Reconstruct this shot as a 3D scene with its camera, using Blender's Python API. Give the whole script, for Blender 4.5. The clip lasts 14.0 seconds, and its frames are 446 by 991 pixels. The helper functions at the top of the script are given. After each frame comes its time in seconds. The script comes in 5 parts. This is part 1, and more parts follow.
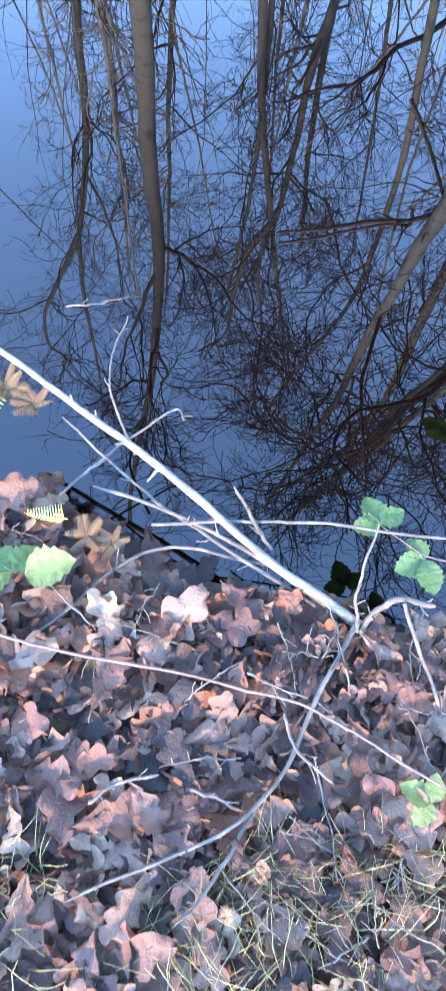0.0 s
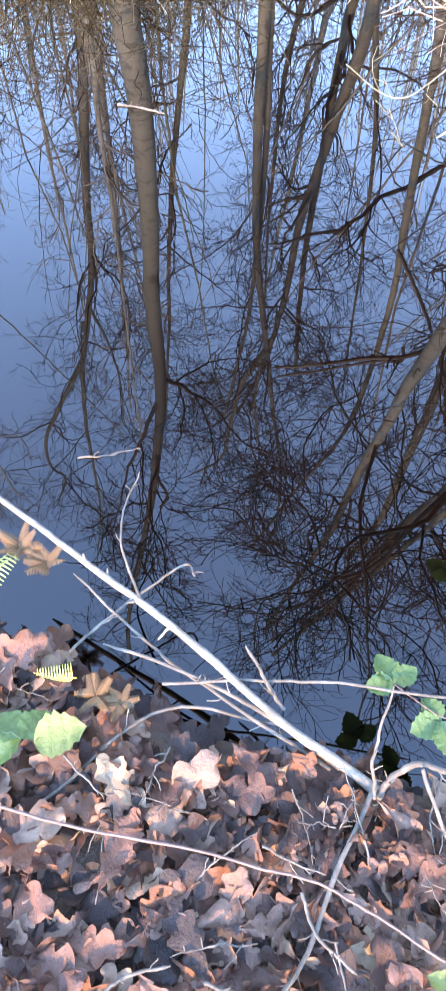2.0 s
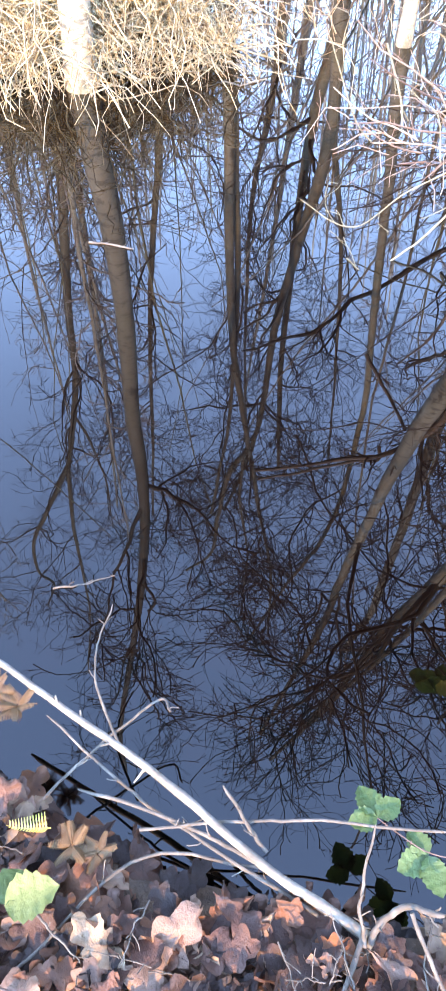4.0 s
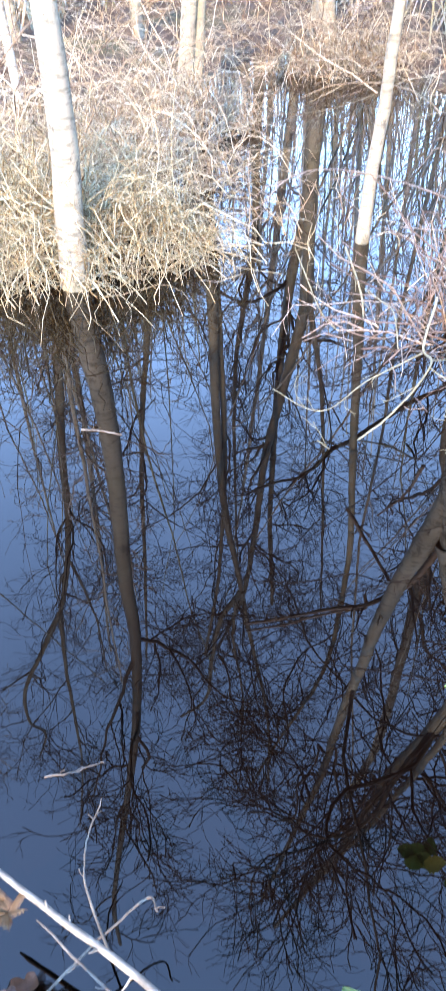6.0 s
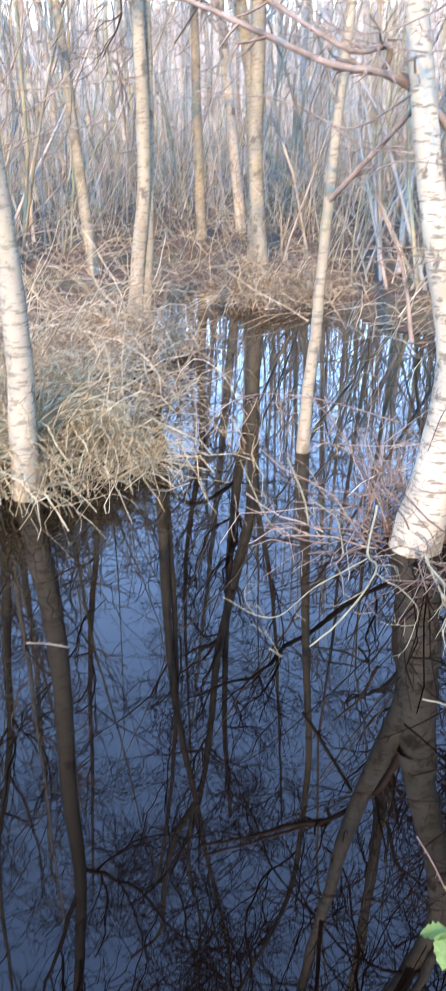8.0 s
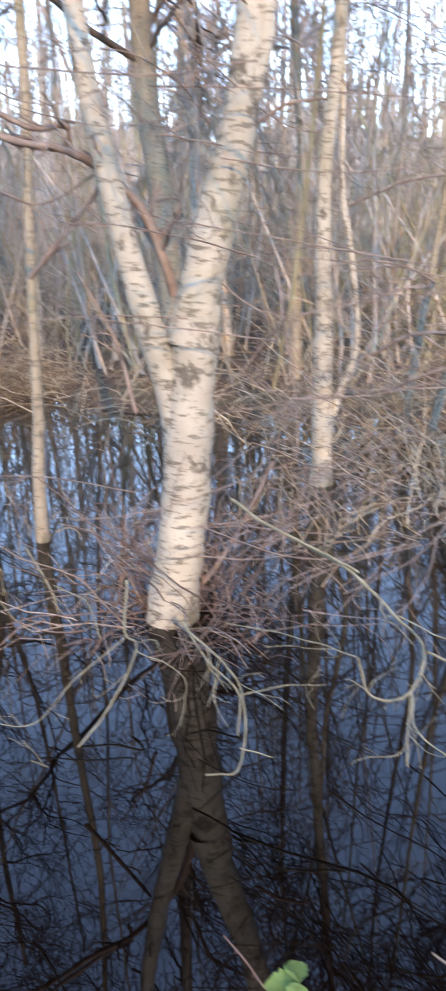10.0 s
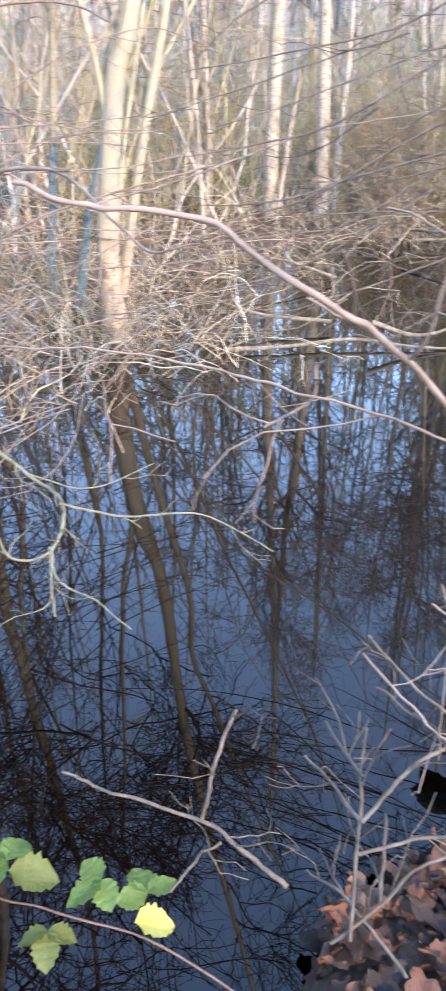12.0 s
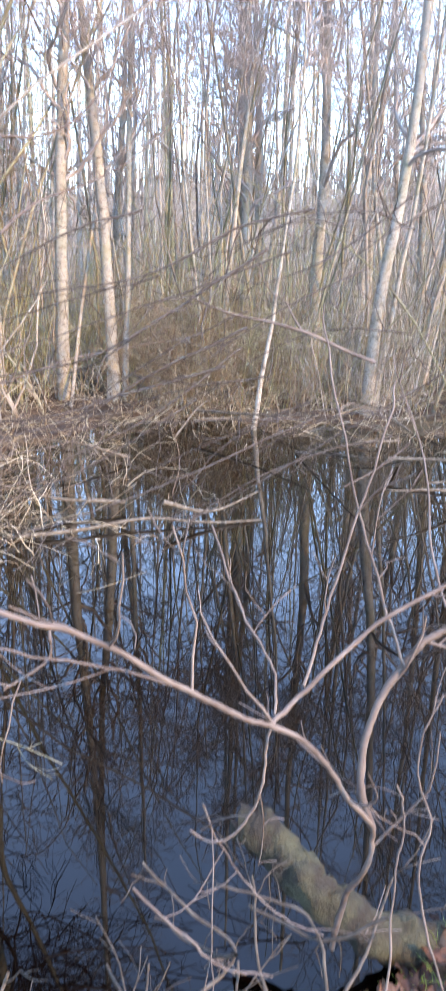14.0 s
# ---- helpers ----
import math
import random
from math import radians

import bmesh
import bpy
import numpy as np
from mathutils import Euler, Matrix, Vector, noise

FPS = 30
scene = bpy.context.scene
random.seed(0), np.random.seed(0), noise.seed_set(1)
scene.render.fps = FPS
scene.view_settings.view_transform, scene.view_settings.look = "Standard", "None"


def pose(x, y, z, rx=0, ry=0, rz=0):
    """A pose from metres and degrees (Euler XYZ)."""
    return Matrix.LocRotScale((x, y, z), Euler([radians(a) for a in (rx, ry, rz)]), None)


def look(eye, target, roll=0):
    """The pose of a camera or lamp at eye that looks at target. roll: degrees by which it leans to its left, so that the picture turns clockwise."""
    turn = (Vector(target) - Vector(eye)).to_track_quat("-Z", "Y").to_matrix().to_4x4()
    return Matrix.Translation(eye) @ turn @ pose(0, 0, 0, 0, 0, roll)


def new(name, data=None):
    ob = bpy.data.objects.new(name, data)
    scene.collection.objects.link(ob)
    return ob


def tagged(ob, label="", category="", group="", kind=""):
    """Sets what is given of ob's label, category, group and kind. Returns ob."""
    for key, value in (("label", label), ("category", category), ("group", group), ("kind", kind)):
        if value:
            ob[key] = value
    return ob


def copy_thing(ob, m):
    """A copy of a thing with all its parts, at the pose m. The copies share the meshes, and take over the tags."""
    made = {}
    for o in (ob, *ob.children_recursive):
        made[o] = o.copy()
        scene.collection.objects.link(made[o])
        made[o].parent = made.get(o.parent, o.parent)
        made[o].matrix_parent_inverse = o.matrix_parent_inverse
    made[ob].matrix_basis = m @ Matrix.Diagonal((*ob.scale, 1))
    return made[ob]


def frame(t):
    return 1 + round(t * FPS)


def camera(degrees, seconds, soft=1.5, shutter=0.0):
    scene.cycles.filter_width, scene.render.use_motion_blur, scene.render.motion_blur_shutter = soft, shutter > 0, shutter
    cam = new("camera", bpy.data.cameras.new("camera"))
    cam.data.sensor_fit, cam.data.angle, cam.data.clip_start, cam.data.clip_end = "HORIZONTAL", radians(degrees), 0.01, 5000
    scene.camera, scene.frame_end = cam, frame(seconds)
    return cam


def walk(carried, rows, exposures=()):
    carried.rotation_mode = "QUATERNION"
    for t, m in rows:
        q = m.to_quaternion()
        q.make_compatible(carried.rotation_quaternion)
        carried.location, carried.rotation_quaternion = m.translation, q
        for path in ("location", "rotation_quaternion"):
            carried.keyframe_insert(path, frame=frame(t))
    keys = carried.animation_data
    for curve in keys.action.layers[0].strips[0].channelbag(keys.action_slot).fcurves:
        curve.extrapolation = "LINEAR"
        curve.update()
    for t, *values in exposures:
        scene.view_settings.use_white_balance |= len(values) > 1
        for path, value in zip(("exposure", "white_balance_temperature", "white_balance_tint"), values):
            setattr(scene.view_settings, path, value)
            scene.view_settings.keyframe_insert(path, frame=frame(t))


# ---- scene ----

# ---------------------------------------------------------------- camera
cam = camera(33.4, 14.0, 1.3, 0.5)


def aim(x, y, z, tilt, yaw, roll):
    """A hand-held pose: tilt 90 is level, yaw turns to the left, roll leans to the left."""
    return pose(x, y, z, tilt, 0, yaw) @ pose(0, 0, 0, 0, 0, roll)


walk(cam, [
    (0.0, aim(0.002, 0.001, 1.395, 22.94, 0.04, 0.71)),
    (0.5, aim(0.003, 0.029, 1.411, 25.17, 0.10, 0.41)),
    (1.0, aim(-0.012, 0.042, 1.407, 26.81, -0.22, 0.99)),
    (1.5, aim(-0.018, 0.050, 1.422, 29.26, -0.58, 1.30)),
    (2.0, aim(-0.023, 0.061, 1.441, 31.78, -0.24, 0.67)),
    (2.5, aim(-0.023, 0.068, 1.462, 33.64, -0.31, 0.62)),
    (3.0, aim(-0.012, 0.083, 1.456, 35.83, -0.48, 0.00)),
    (5.5, aim(0.045, 0.121, 1.637, 45.28, -2.64, -1.66)),
    (6.0, aim(0.051, 0.105, 1.687, 49.21, -2.63, -1.81)),
    (6.5, aim(0.055, 0.093, 1.731, 52.89, -4.28, -0.84)),
    (7.0, aim(0.057, 0.087, 1.763, 56.03, -4.40, -1.01)),
    (9.5, aim(0.068, 0.255, 1.632, 72.52, -21.18, -0.68)),
    (10.0, aim(0.124, 0.258, 1.610, 70.81, -28.33, -1.15)),
    (10.5, aim(0.184, 0.222, 1.573, 66.94, -35.43, -1.02)),
    (11.0, aim(0.221, 0.211, 1.550, 64.03, -41.04, -0.72)),
    (11.5, aim(0.249, 0.181, 1.525, 62.20, -45.79, -0.51)),
    (12.0, aim(0.282, 0.149, 1.506, 61.85, -53.49, -0.07)),
    (12.5, aim(0.296, 0.115, 1.520, 61.86, -59.22, -0.34)),
    (13.0, aim(0.302, 0.074, 1.554, 64.67, -65.12, 0.01)),
    (13.5, aim(0.300, 0.050, 1.598, 69.16, -67.65, 0.37)),
    (14.0, aim(0.299, 0.045, 1.648, 74.37, -68.56, 1.07)),
], [(0, 5.5, 9000, 12), (2, 5.5, 12000, 19), (3.2, 5.45, 12800, 22), (6.5, 4.95, 10500, 15), (7.2, 4.8, 10500, 15), (9.4, 3.6, 12800, 20), (10.5, 3.6, 12800, 20), (11.5, 4.15, 12000, 16), (12.5, 4.3, 12300, 19), (14, 3.85, 12600, 20)])

# ---------------------------------------------------------------- daylight
SUN_FROM = Vector((-0.32, -0.90, 0.46)).normalized()
world = bpy.data.worlds.new("world")
scene.world = world
world.use_nodes = True
wn = world.node_tree.nodes
sky = wn.new("ShaderNodeTexSky")
sky.sky_type = 'NISHITA'
sky.sun_disc = False
sky.sun_elevation = math.asin(SUN_FROM.z)
sky.sun_rotation = math.atan2(SUN_FROM.x, SUN_FROM.y)
sky.air_density, sky.dust_density, sky.ozone_density, sky.altitude = 1.0, 0.03, 9.5, 900
wn["Background"].inputs["Strength"].default_value = 0.15
world.node_tree.links.new(sky.outputs["Color"], wn["Background"].inputs["Color"])
sun = new("sun", bpy.data.lights.new("sun", 'SUN'))
sun.data.energy, sun.data.angle, sun.data.color = 0.37, radians(0.6), (1.0, 0.80, 0.50)
sun.matrix_world = look(SUN_FROM * 40, (0, 0, 0))

# ---------------------------------------------------------------- materials


class Nodes:
    """A short way to write a node material."""

    def __init__(self, name):
        self.mat = bpy.data.materials.new(name)
        self.mat.use_nodes = True
        self.tree = self.mat.node_tree
        self.bsdf = self.tree.nodes["Principled BSDF"]
        self.co = self.tree.nodes.new("ShaderNodeTexCoord")

    def link(self, a, b):
        self.tree.links.new(a, b)

    def noise(self, scale, detail=4.0, rough=0.6, stretch=None, source="Object"):
        n = self.tree.nodes.new("ShaderNodeTexNoise")
        n.inputs["Scale"].default_value, n.inputs["Detail"].default_value, n.inputs["Roughness"].default_value = scale, detail, rough
        out = self.co.outputs[source]
        if stretch:
            m = self.tree.nodes.new("ShaderNodeMapping")
            m.inputs["Scale"].default_value = stretch
            self.link(out, m.inputs["Vector"])
            out = m.outputs["Vector"]
        self.link(out, n.inputs["Vector"])
        return n.outputs["Fac"]

    def ramp(self, fac, stops):
        r = self.tree.nodes.new("ShaderNodeValToRGB")
        while len(r.color_ramp.elements) < len(stops):
            r.color_ramp.elements.new(0.5)
        for e, (at, c) in zip(r.color_ramp.elements, stops):
            e.position = at
            e.color = (c, c, c, 1) if isinstance(c, (int, float)) else (*c, 1)
        self.link(fac, r.inputs["Fac"])
        return r.outputs["Color"]

    def mix(self, fac, a, b, blend='MIX'):
        m = self.tree.nodes.new("ShaderNodeMix")
        m.data_type, m.blend_type = 'RGBA', blend
        for slot, v in ((0, fac), (6, a), (7, b)):
            if hasattr(v, "is_linked"):
                self.link(v, m.inputs[slot])
            else:
                m.inputs[slot].default_value = v if slot == 0 else (*v, 1)
        return m.outputs[2]

    def colour(self, out):
        self.link(out, self.bsdf.inputs["Base Color"])
        return self

    def rough(self, v):
        if hasattr(v, "is_linked"):
            self.link(v, self.bsdf.inputs["Roughness"])
        else:
            self.bsdf.inputs["Roughness"].default_value = v
        return self

    def bump(self, height, strength=0.4, distance=0.01):
        b = self.tree.nodes.new("ShaderNodeBump")
        b.inputs["Strength"].default_value, b.inputs["Distance"].default_value = strength, distance
        self.link(height, b.inputs["Height"])
        self.link(b.outputs["Normal"], self.bsdf.inputs["Normal"])
        return self

    def island(self):
        return self.tree.nodes.new("ShaderNodeNewGeometry").outputs["Random Per Island"]

    def each(self):
        return self.tree.nodes.new("ShaderNodeObjectInfo").outputs["Random"]


def bark(name, pale, dark, moss, lenticel=0.6, upper_tone=(0.17, 0.14, 0.105), turn=(3.0, 6.0)):
    """Bark: pale skin with cross-wise dark marks, grey patches and green algae."""
    n = Nodes(name)
    patch = n.noise(3.0, 5)
    base = n.mix(n.ramp(patch, [(0.35, 0.0), (0.62, 1.0)]), pale, tuple(0.72 * c for c in pale))
    marks = n.ramp(n.noise(13.0, 4, 0.6, (1, 1, 4.5)), [(0.54, 0.0), (0.61, lenticel)])
    base = n.mix(marks, base, dark)
    scars = n.ramp(n.noise(6.5, 6, 0.75, (1, 1, 0.7)), [(0.555, 0.0), (0.62, 0.9)])
    base = n.mix(scars, base, dark)
    base = n.mix(n.ramp(n.noise(1.7, 4), [(0.52, 0.0), (0.70, 0.75)]), base, moss)
    # browner, plainer tone higher up; where dark, painted dimness for the mirrored trunks
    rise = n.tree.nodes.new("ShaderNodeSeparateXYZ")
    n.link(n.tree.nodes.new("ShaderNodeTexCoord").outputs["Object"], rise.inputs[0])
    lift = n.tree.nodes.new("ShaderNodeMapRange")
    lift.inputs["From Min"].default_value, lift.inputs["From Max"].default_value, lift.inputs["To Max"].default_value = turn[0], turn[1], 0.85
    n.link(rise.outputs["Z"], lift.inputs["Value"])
    base = n.mix(lift.outputs["Result"], base, upper_tone)
    n.colour(base).rough(0.85)
    return n.bump(n.noise(38.0, 5, 0.7, (1, 1, 2.2)), 0.5, 0.012).mat


def speckled(name, stops, scale=14, rough=0.85, relief=0.4, by=None):
    n = Nodes(name)
    fac = n.noise(scale, 5)
    if by == "island":
        fac = n.island()
    if by == "each":
        fac = n.each()
    col = n.ramp(fac, stops)
    if by:
        col = n.mix(n.ramp(n.noise(scale, 5), [(0.35, 0.45), (0.60, 0.0)]), col, (0.03, 0.018, 0.014))
    return n.colour(col).rough(rough).bump(n.noise(scale * 5, 4), relief, 0.004).mat


# birch and grey bark darken upwards as painted dimness; the stump's stems are truly paler
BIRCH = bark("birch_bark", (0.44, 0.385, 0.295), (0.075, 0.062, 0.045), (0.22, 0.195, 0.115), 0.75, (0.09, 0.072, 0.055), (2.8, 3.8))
BIRCH_LOW = bark("birch_bark_dark_above", (0.35, 0.295, 0.215), (0.075, 0.066, 0.05), (0.22, 0.20, 0.12), 0.6, (0.085, 0.068, 0.052), (1.5, 2.8))
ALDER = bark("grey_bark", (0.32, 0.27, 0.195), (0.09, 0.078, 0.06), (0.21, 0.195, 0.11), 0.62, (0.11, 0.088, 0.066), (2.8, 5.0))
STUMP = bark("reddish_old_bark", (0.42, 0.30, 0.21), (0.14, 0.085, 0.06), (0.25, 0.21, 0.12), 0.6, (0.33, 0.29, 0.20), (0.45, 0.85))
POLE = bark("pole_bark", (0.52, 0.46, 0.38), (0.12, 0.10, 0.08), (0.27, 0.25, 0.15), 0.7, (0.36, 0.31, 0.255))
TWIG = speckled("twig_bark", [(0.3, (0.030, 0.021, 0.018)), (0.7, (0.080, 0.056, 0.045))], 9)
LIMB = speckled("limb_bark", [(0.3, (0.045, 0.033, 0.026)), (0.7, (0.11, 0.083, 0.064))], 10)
TWIG_PALE = speckled("pale_twig_bark", [(0.3, (0.11, 0.075, 0.06)), (0.7, (0.28, 0.21, 0.17))], 12)
# twigs of the wood behind, lightened with haze mixed into the colour
TWIG_HAZY = speckled("hazy_twig_bark", [(0.3, (0.30, 0.24, 0.21)), (0.7, (0.50, 0.42, 0.37))], 0.8)
TWIG_DARK = speckled("dark_twig_bark", [(0.3, (0.055, 0.042, 0.036)), (0.7, (0.15, 0.118, 0.098))], 12)
TWIG_MID = speckled("mid_twig_bark", [(0.3, (0.17, 0.125, 0.095)), (0.7, (0.34, 0.27, 0.21))], 0.8)
TWIG_OLIVE = speckled("lichen_twig_bark", [(0.3, (0.105, 0.095, 0.058)), (0.7, (0.235, 0.215, 0.145))], 16)
STICK = speckled("dead_wood", [(0.25, (0.045, 0.034, 0.025)), (0.5, (0.095, 0.072, 0.054)), (0.75, (0.20, 0.16, 0.122))], 22)
STICK_PALE = speckled("bleached_wood", [(0.25, (0.07, 0.054, 0.038)), (0.5, (0.17, 0.135, 0.10)), (0.75, (0.31, 0.255, 0.19))], 26)
STICK_RED = speckled("red_bramble_skin", [(0.3, (0.075, 0.038, 0.028)), (0.7, (0.16, 0.09, 0.068))], 18, 0.6)
LITTER = [(0.0, (0.014, 0.006, 0.004)), (0.2, (0.050, 0.018, 0.010)), (0.38, (0.105, 0.038, 0.022)), (0.5, (0.150, 0.060, 0.038)), (0.62, (0.185, 0.055, 0.019)), (0.72, (0.165, 0.074, 0.050)), (0.86, (0.235, 0.120, 0.078)), (0.95, (0.27, 0.145, 0.088)), (1.0, (0.34, 0.21, 0.125))]
LEAF_EACH = speckled("dead_oak_leaf", LITTER, 34, 0.7, 0.8, "each")
LEAF_MANY = speckled("dead_leaf_litter", LITTER, 34, 0.7, 0.8, "island")
GRASS_DRY = speckled("dry_grass", [(0.0, (0.20, 0.14, 0.075)), (0.5, (0.36, 0.28, 0.16)), (1.0, (0.52, 0.44, 0.28))], 8, 0.7, 0.1, "island")
GRASS_GREEN = speckled("winter_grass", [(0.0, (0.075, 0.075, 0.022)), (0.4, (0.18, 0.155, 0.058)), (1.0, (0.34, 0.28, 0.13))], 8, 0.65, 0.1, "island")
BRAMBLE_GREEN = speckled("bramble_leaf_green", [(0.3, (0.042, 0.085, 0.020)), (0.7, (0.085, 0.14, 0.035))], 30, 0.42, 0.5)
BRAMBLE_OLIVE = speckled("bramble_leaf_olive", [(0.3, (0.08, 0.15, 0.03)), (0.7, (0.18, 0.27, 0.07))], 30, 0.45, 0.5)
BRAMBLE_LIGHT = speckled("bramble_leaf_light", [(0.3, (0.11, 0.13, 0.025)), (0.7, (0.19, 0.20, 0.055))], 30, 0.45, 0.5)
BRAMBLE_YELLOW = speckled("bramble_leaf_yellow", [(0.3, (0.55, 0.48, 0.08)), (0.7, (0.66, 0.60, 0.18))], 30, 0.5, 0.5)
FERN_GREEN = speckled("fern_green", [(0.3, (0.14, 0.30, 0.05)), (0.7, (0.34, 0.42, 0.10))], 20, 0.6)
FERN_YELLOW = speckled("fern_yellow", [(0.3, (0.55, 0.42, 0.06)), (0.7, (0.62, 0.52, 0.16))], 20, 0.6)
FERN_DEAD = speckled("fern_dead", [(0.3, (0.10, 0.045, 0.018)), (0.7, (0.22, 0.115, 0.045))], 20, 0.7)
BRUSH_RED = speckled("red_twig_bark", [(0.0, (0.09, 0.05, 0.038)), (0.6, (0.21, 0.135, 0.105)), (1.0, (0.42, 0.33, 0.26))], 2, 0.8, 0.1, "island")
SCRUB = speckled("olive_twig_bark", [(0.0, (0.22, 0.20, 0.085)), (0.5, (0.40, 0.37, 0.18)), (1.0, (0.56, 0.52, 0.30))], 2, 0.8, 0.1, "island")
BRUSH = speckled("undergrowth", [(0.0, (0.15, 0.095, 0.065)), (0.4, (0.31, 0.225, 0.145)), (0.75, (0.48, 0.385, 0.25)), (1.0, (0.70, 0.60, 0.44))], 2, 0.8, 0.1, "island")
# mixed bark tones of the wood behind, paled by painted haze
HAZY_BARK = speckled("hazy_bark", [(0.0, (0.26, 0.20, 0.17)), (0.35, (0.36, 0.34, 0.20)), (0.6, (0.42, 0.35, 0.29)), (1.0, (0.60, 0.53, 0.45))], 2, 0.85, 0.2, "island")



def thin(material, share):
    """Let part of the light through a leaf."""
    tree_ = material.node_tree
    body = tree_.nodes["Principled BSDF"]
    glow = tree_.nodes.new("ShaderNodeBsdfTranslucent")
    both = tree_.nodes.new("ShaderNodeMixShader")
    both.inputs[0].default_value = share
    tree_.links.new(body.inputs["Base Color"].links[0].from_socket, glow.inputs["Color"])
    tree_.links.new(body.outputs[0], both.inputs[1])
    tree_.links.new(glow.outputs[0], both.inputs[2])
    tree_.links.new(both.outputs[0], tree_.nodes["Material Output"].inputs["Surface"])


for leafy in (LEAF_EACH, LEAF_MANY):
    thin(leafy, 0.18)
for leafy in (BRAMBLE_GREEN, BRAMBLE_OLIVE, BRAMBLE_LIGHT, BRAMBLE_YELLOW, FERN_GREEN, FERN_YELLOW, FERN_DEAD):
    thin(leafy, 0.3)

n = Nodes("log_moss")
n.colour(n.mix(n.ramp(n.noise(11, 5), [(0.40, 0.0), (0.60, 1.0)]), (0.042, 0.033, 0.023), (0.088, 0.080, 0.043)))
LOG = n.rough(0.95).bump(n.noise(45, 6), 0.9, 0.02).mat
n = Nodes("log_heart")
n.colour(n.ramp(n.noise(16, 5), [(0.3, (0.035, 0.020, 0.014)), (0.7, (0.12, 0.06, 0.035))]))
HEART = n.rough(0.9).bump(n.noise(60, 5), 0.8, 0.01).mat

n = Nodes("earth")
soil = n.ramp(n.noise(5, 8, 0.65), [(0.30, (0.022, 0.013, 0.009)), (0.52, (0.085, 0.050, 0.032)), (0.75, (0.19, 0.125, 0.085))])
n.colour(n.mix(n.ramp(n.noise(0.7, 4), [(0.5, 0.0), (0.65, 0.55)]), soil, (0.10, 0.10, 0.04)))
EARTH = n.rough(0.95).bump(n.noise(30, 6), 0.8, 0.03).mat

n = Nodes("pond_water")
n.colour(n.ramp(n.noise(0.8, 2), [(0.3, (0.0014, 0.0006, 0.0004)), (0.7, (0.0026, 0.0010, 0.0006))])).rough(0.008)
n.bsdf.inputs["IOR"].default_value = 1.5
ripple = n.mix(0.12, n.noise(1.6, 1, 0.4, (1, 1.6, 1)), n.noise(6, 1, 0.4, (1, 1.8, 1)))
WATER = n.bump(ripple, 0.022, 0.03).mat

# ---------------------------------------------------------------- mesh tools
rng = np.random.default_rng(7)


def mesh_of(name, verts, faces, materials, smooth=True, slots=None):
    """A mesh from arrays: verts (n,3), faces (m,4) or (m,3)."""
    me = bpy.data.meshes.new(name)
    verts, faces = np.asarray(verts, np.float32), np.asarray(faces, np.int32)
    k = faces.shape[1]
    me.vertices.add(len(verts))
    me.vertices.foreach_set("co", verts.ravel())
    me.loops.add(faces.size)
    me.loops.foreach_set("vertex_index", faces.ravel())
    me.polygons.add(len(faces))
    me.polygons.foreach_set("loop_start", np.arange(0, faces.size, k, dtype=np.int32))
    me.polygons.foreach_set("use_smooth", np.full(len(faces), smooth))
    if slots is not None:
        me.polygons.foreach_set("material_index", np.asarray(slots, np.int32))
    me.update(calc_edges=True)
    for m in materials:
        me.materials.append(m)
    return me


def unit(v):
    return v / np.maximum(np.linalg.norm(v, axis=-1, keepdims=True), 1e-9)


def sweep(pts, rad, sides):
    """Round tubes along many paths at once: pts (m,n,3), rad (m,n)."""
    m, k, _ = pts.shape
    tan = unit(np.gradient(pts, axis=1))
    mean = unit(pts[:, -1] - pts[:, 0])
    ref = np.where(np.abs(mean[:, 2:3]) > 0.8, np.array([[1.0, 0.2, 0]]), np.array([[0, 0.1, 1.0]]))[:, None, :]
    a = unit(np.cross(tan, np.broadcast_to(ref, tan.shape)))
    b = np.cross(tan, a)
    ang = np.arange(sides) * 2 * np.pi / sides
    ring = a[:, :, None, :] * np.cos(ang)[None, None, :, None] + b[:, :, None, :] * np.sin(ang)[None, None, :, None]
    v = pts[:, :, None, :] + ring * rad[:, :, None, None]
    idx = np.arange(m * k * sides).reshape(m, k, sides)
    lo, hi = idx[:, :-1], idx[:, 1:]
    f = np.stack([lo, np.roll(lo, -1, 2), np.roll(hi, -1, 2), hi], -1).reshape(-1, 4)
    return v.reshape(-1, 3), f


def join(pieces):
    verts, faces, at = [], [], 0
    for v, f in pieces:
        verts.append(v)
        faces.append(f + at)
        at += len(v)
    return np.concatenate(verts), np.concatenate(faces)


def curve(points, count, wobble=0.0, gen=None):
    """A smooth path through points (Catmull-Rom), with a little wander."""
    p = np.asarray(points, float)
    p = np.vstack([2 * p[0] - p[1], p, 2 * p[-1] - p[-2]])
    seg = len(p) - 3
    u = np.linspace(0, seg - 1e-6, count)
    i = u.astype(int)
    t = (u - i)[:, None]
    a, b, c, d = p[i], p[i + 1], p[i + 2], p[i + 3]
    q = 0.5 * (2 * b + (c - a) * t + (2 * a - 5 * b + 4 * c - d) * t ** 2 + (3 * b - a - 3 * c + d) * t ** 3)
    if wobble:
        w = (gen or rng).normal(0, wobble, (count, 3))
        w[0] = 0
        w[1:-1] = (w[:-2] + w[1:-1] + w[2:]) / 2
        q = q + w
    return q


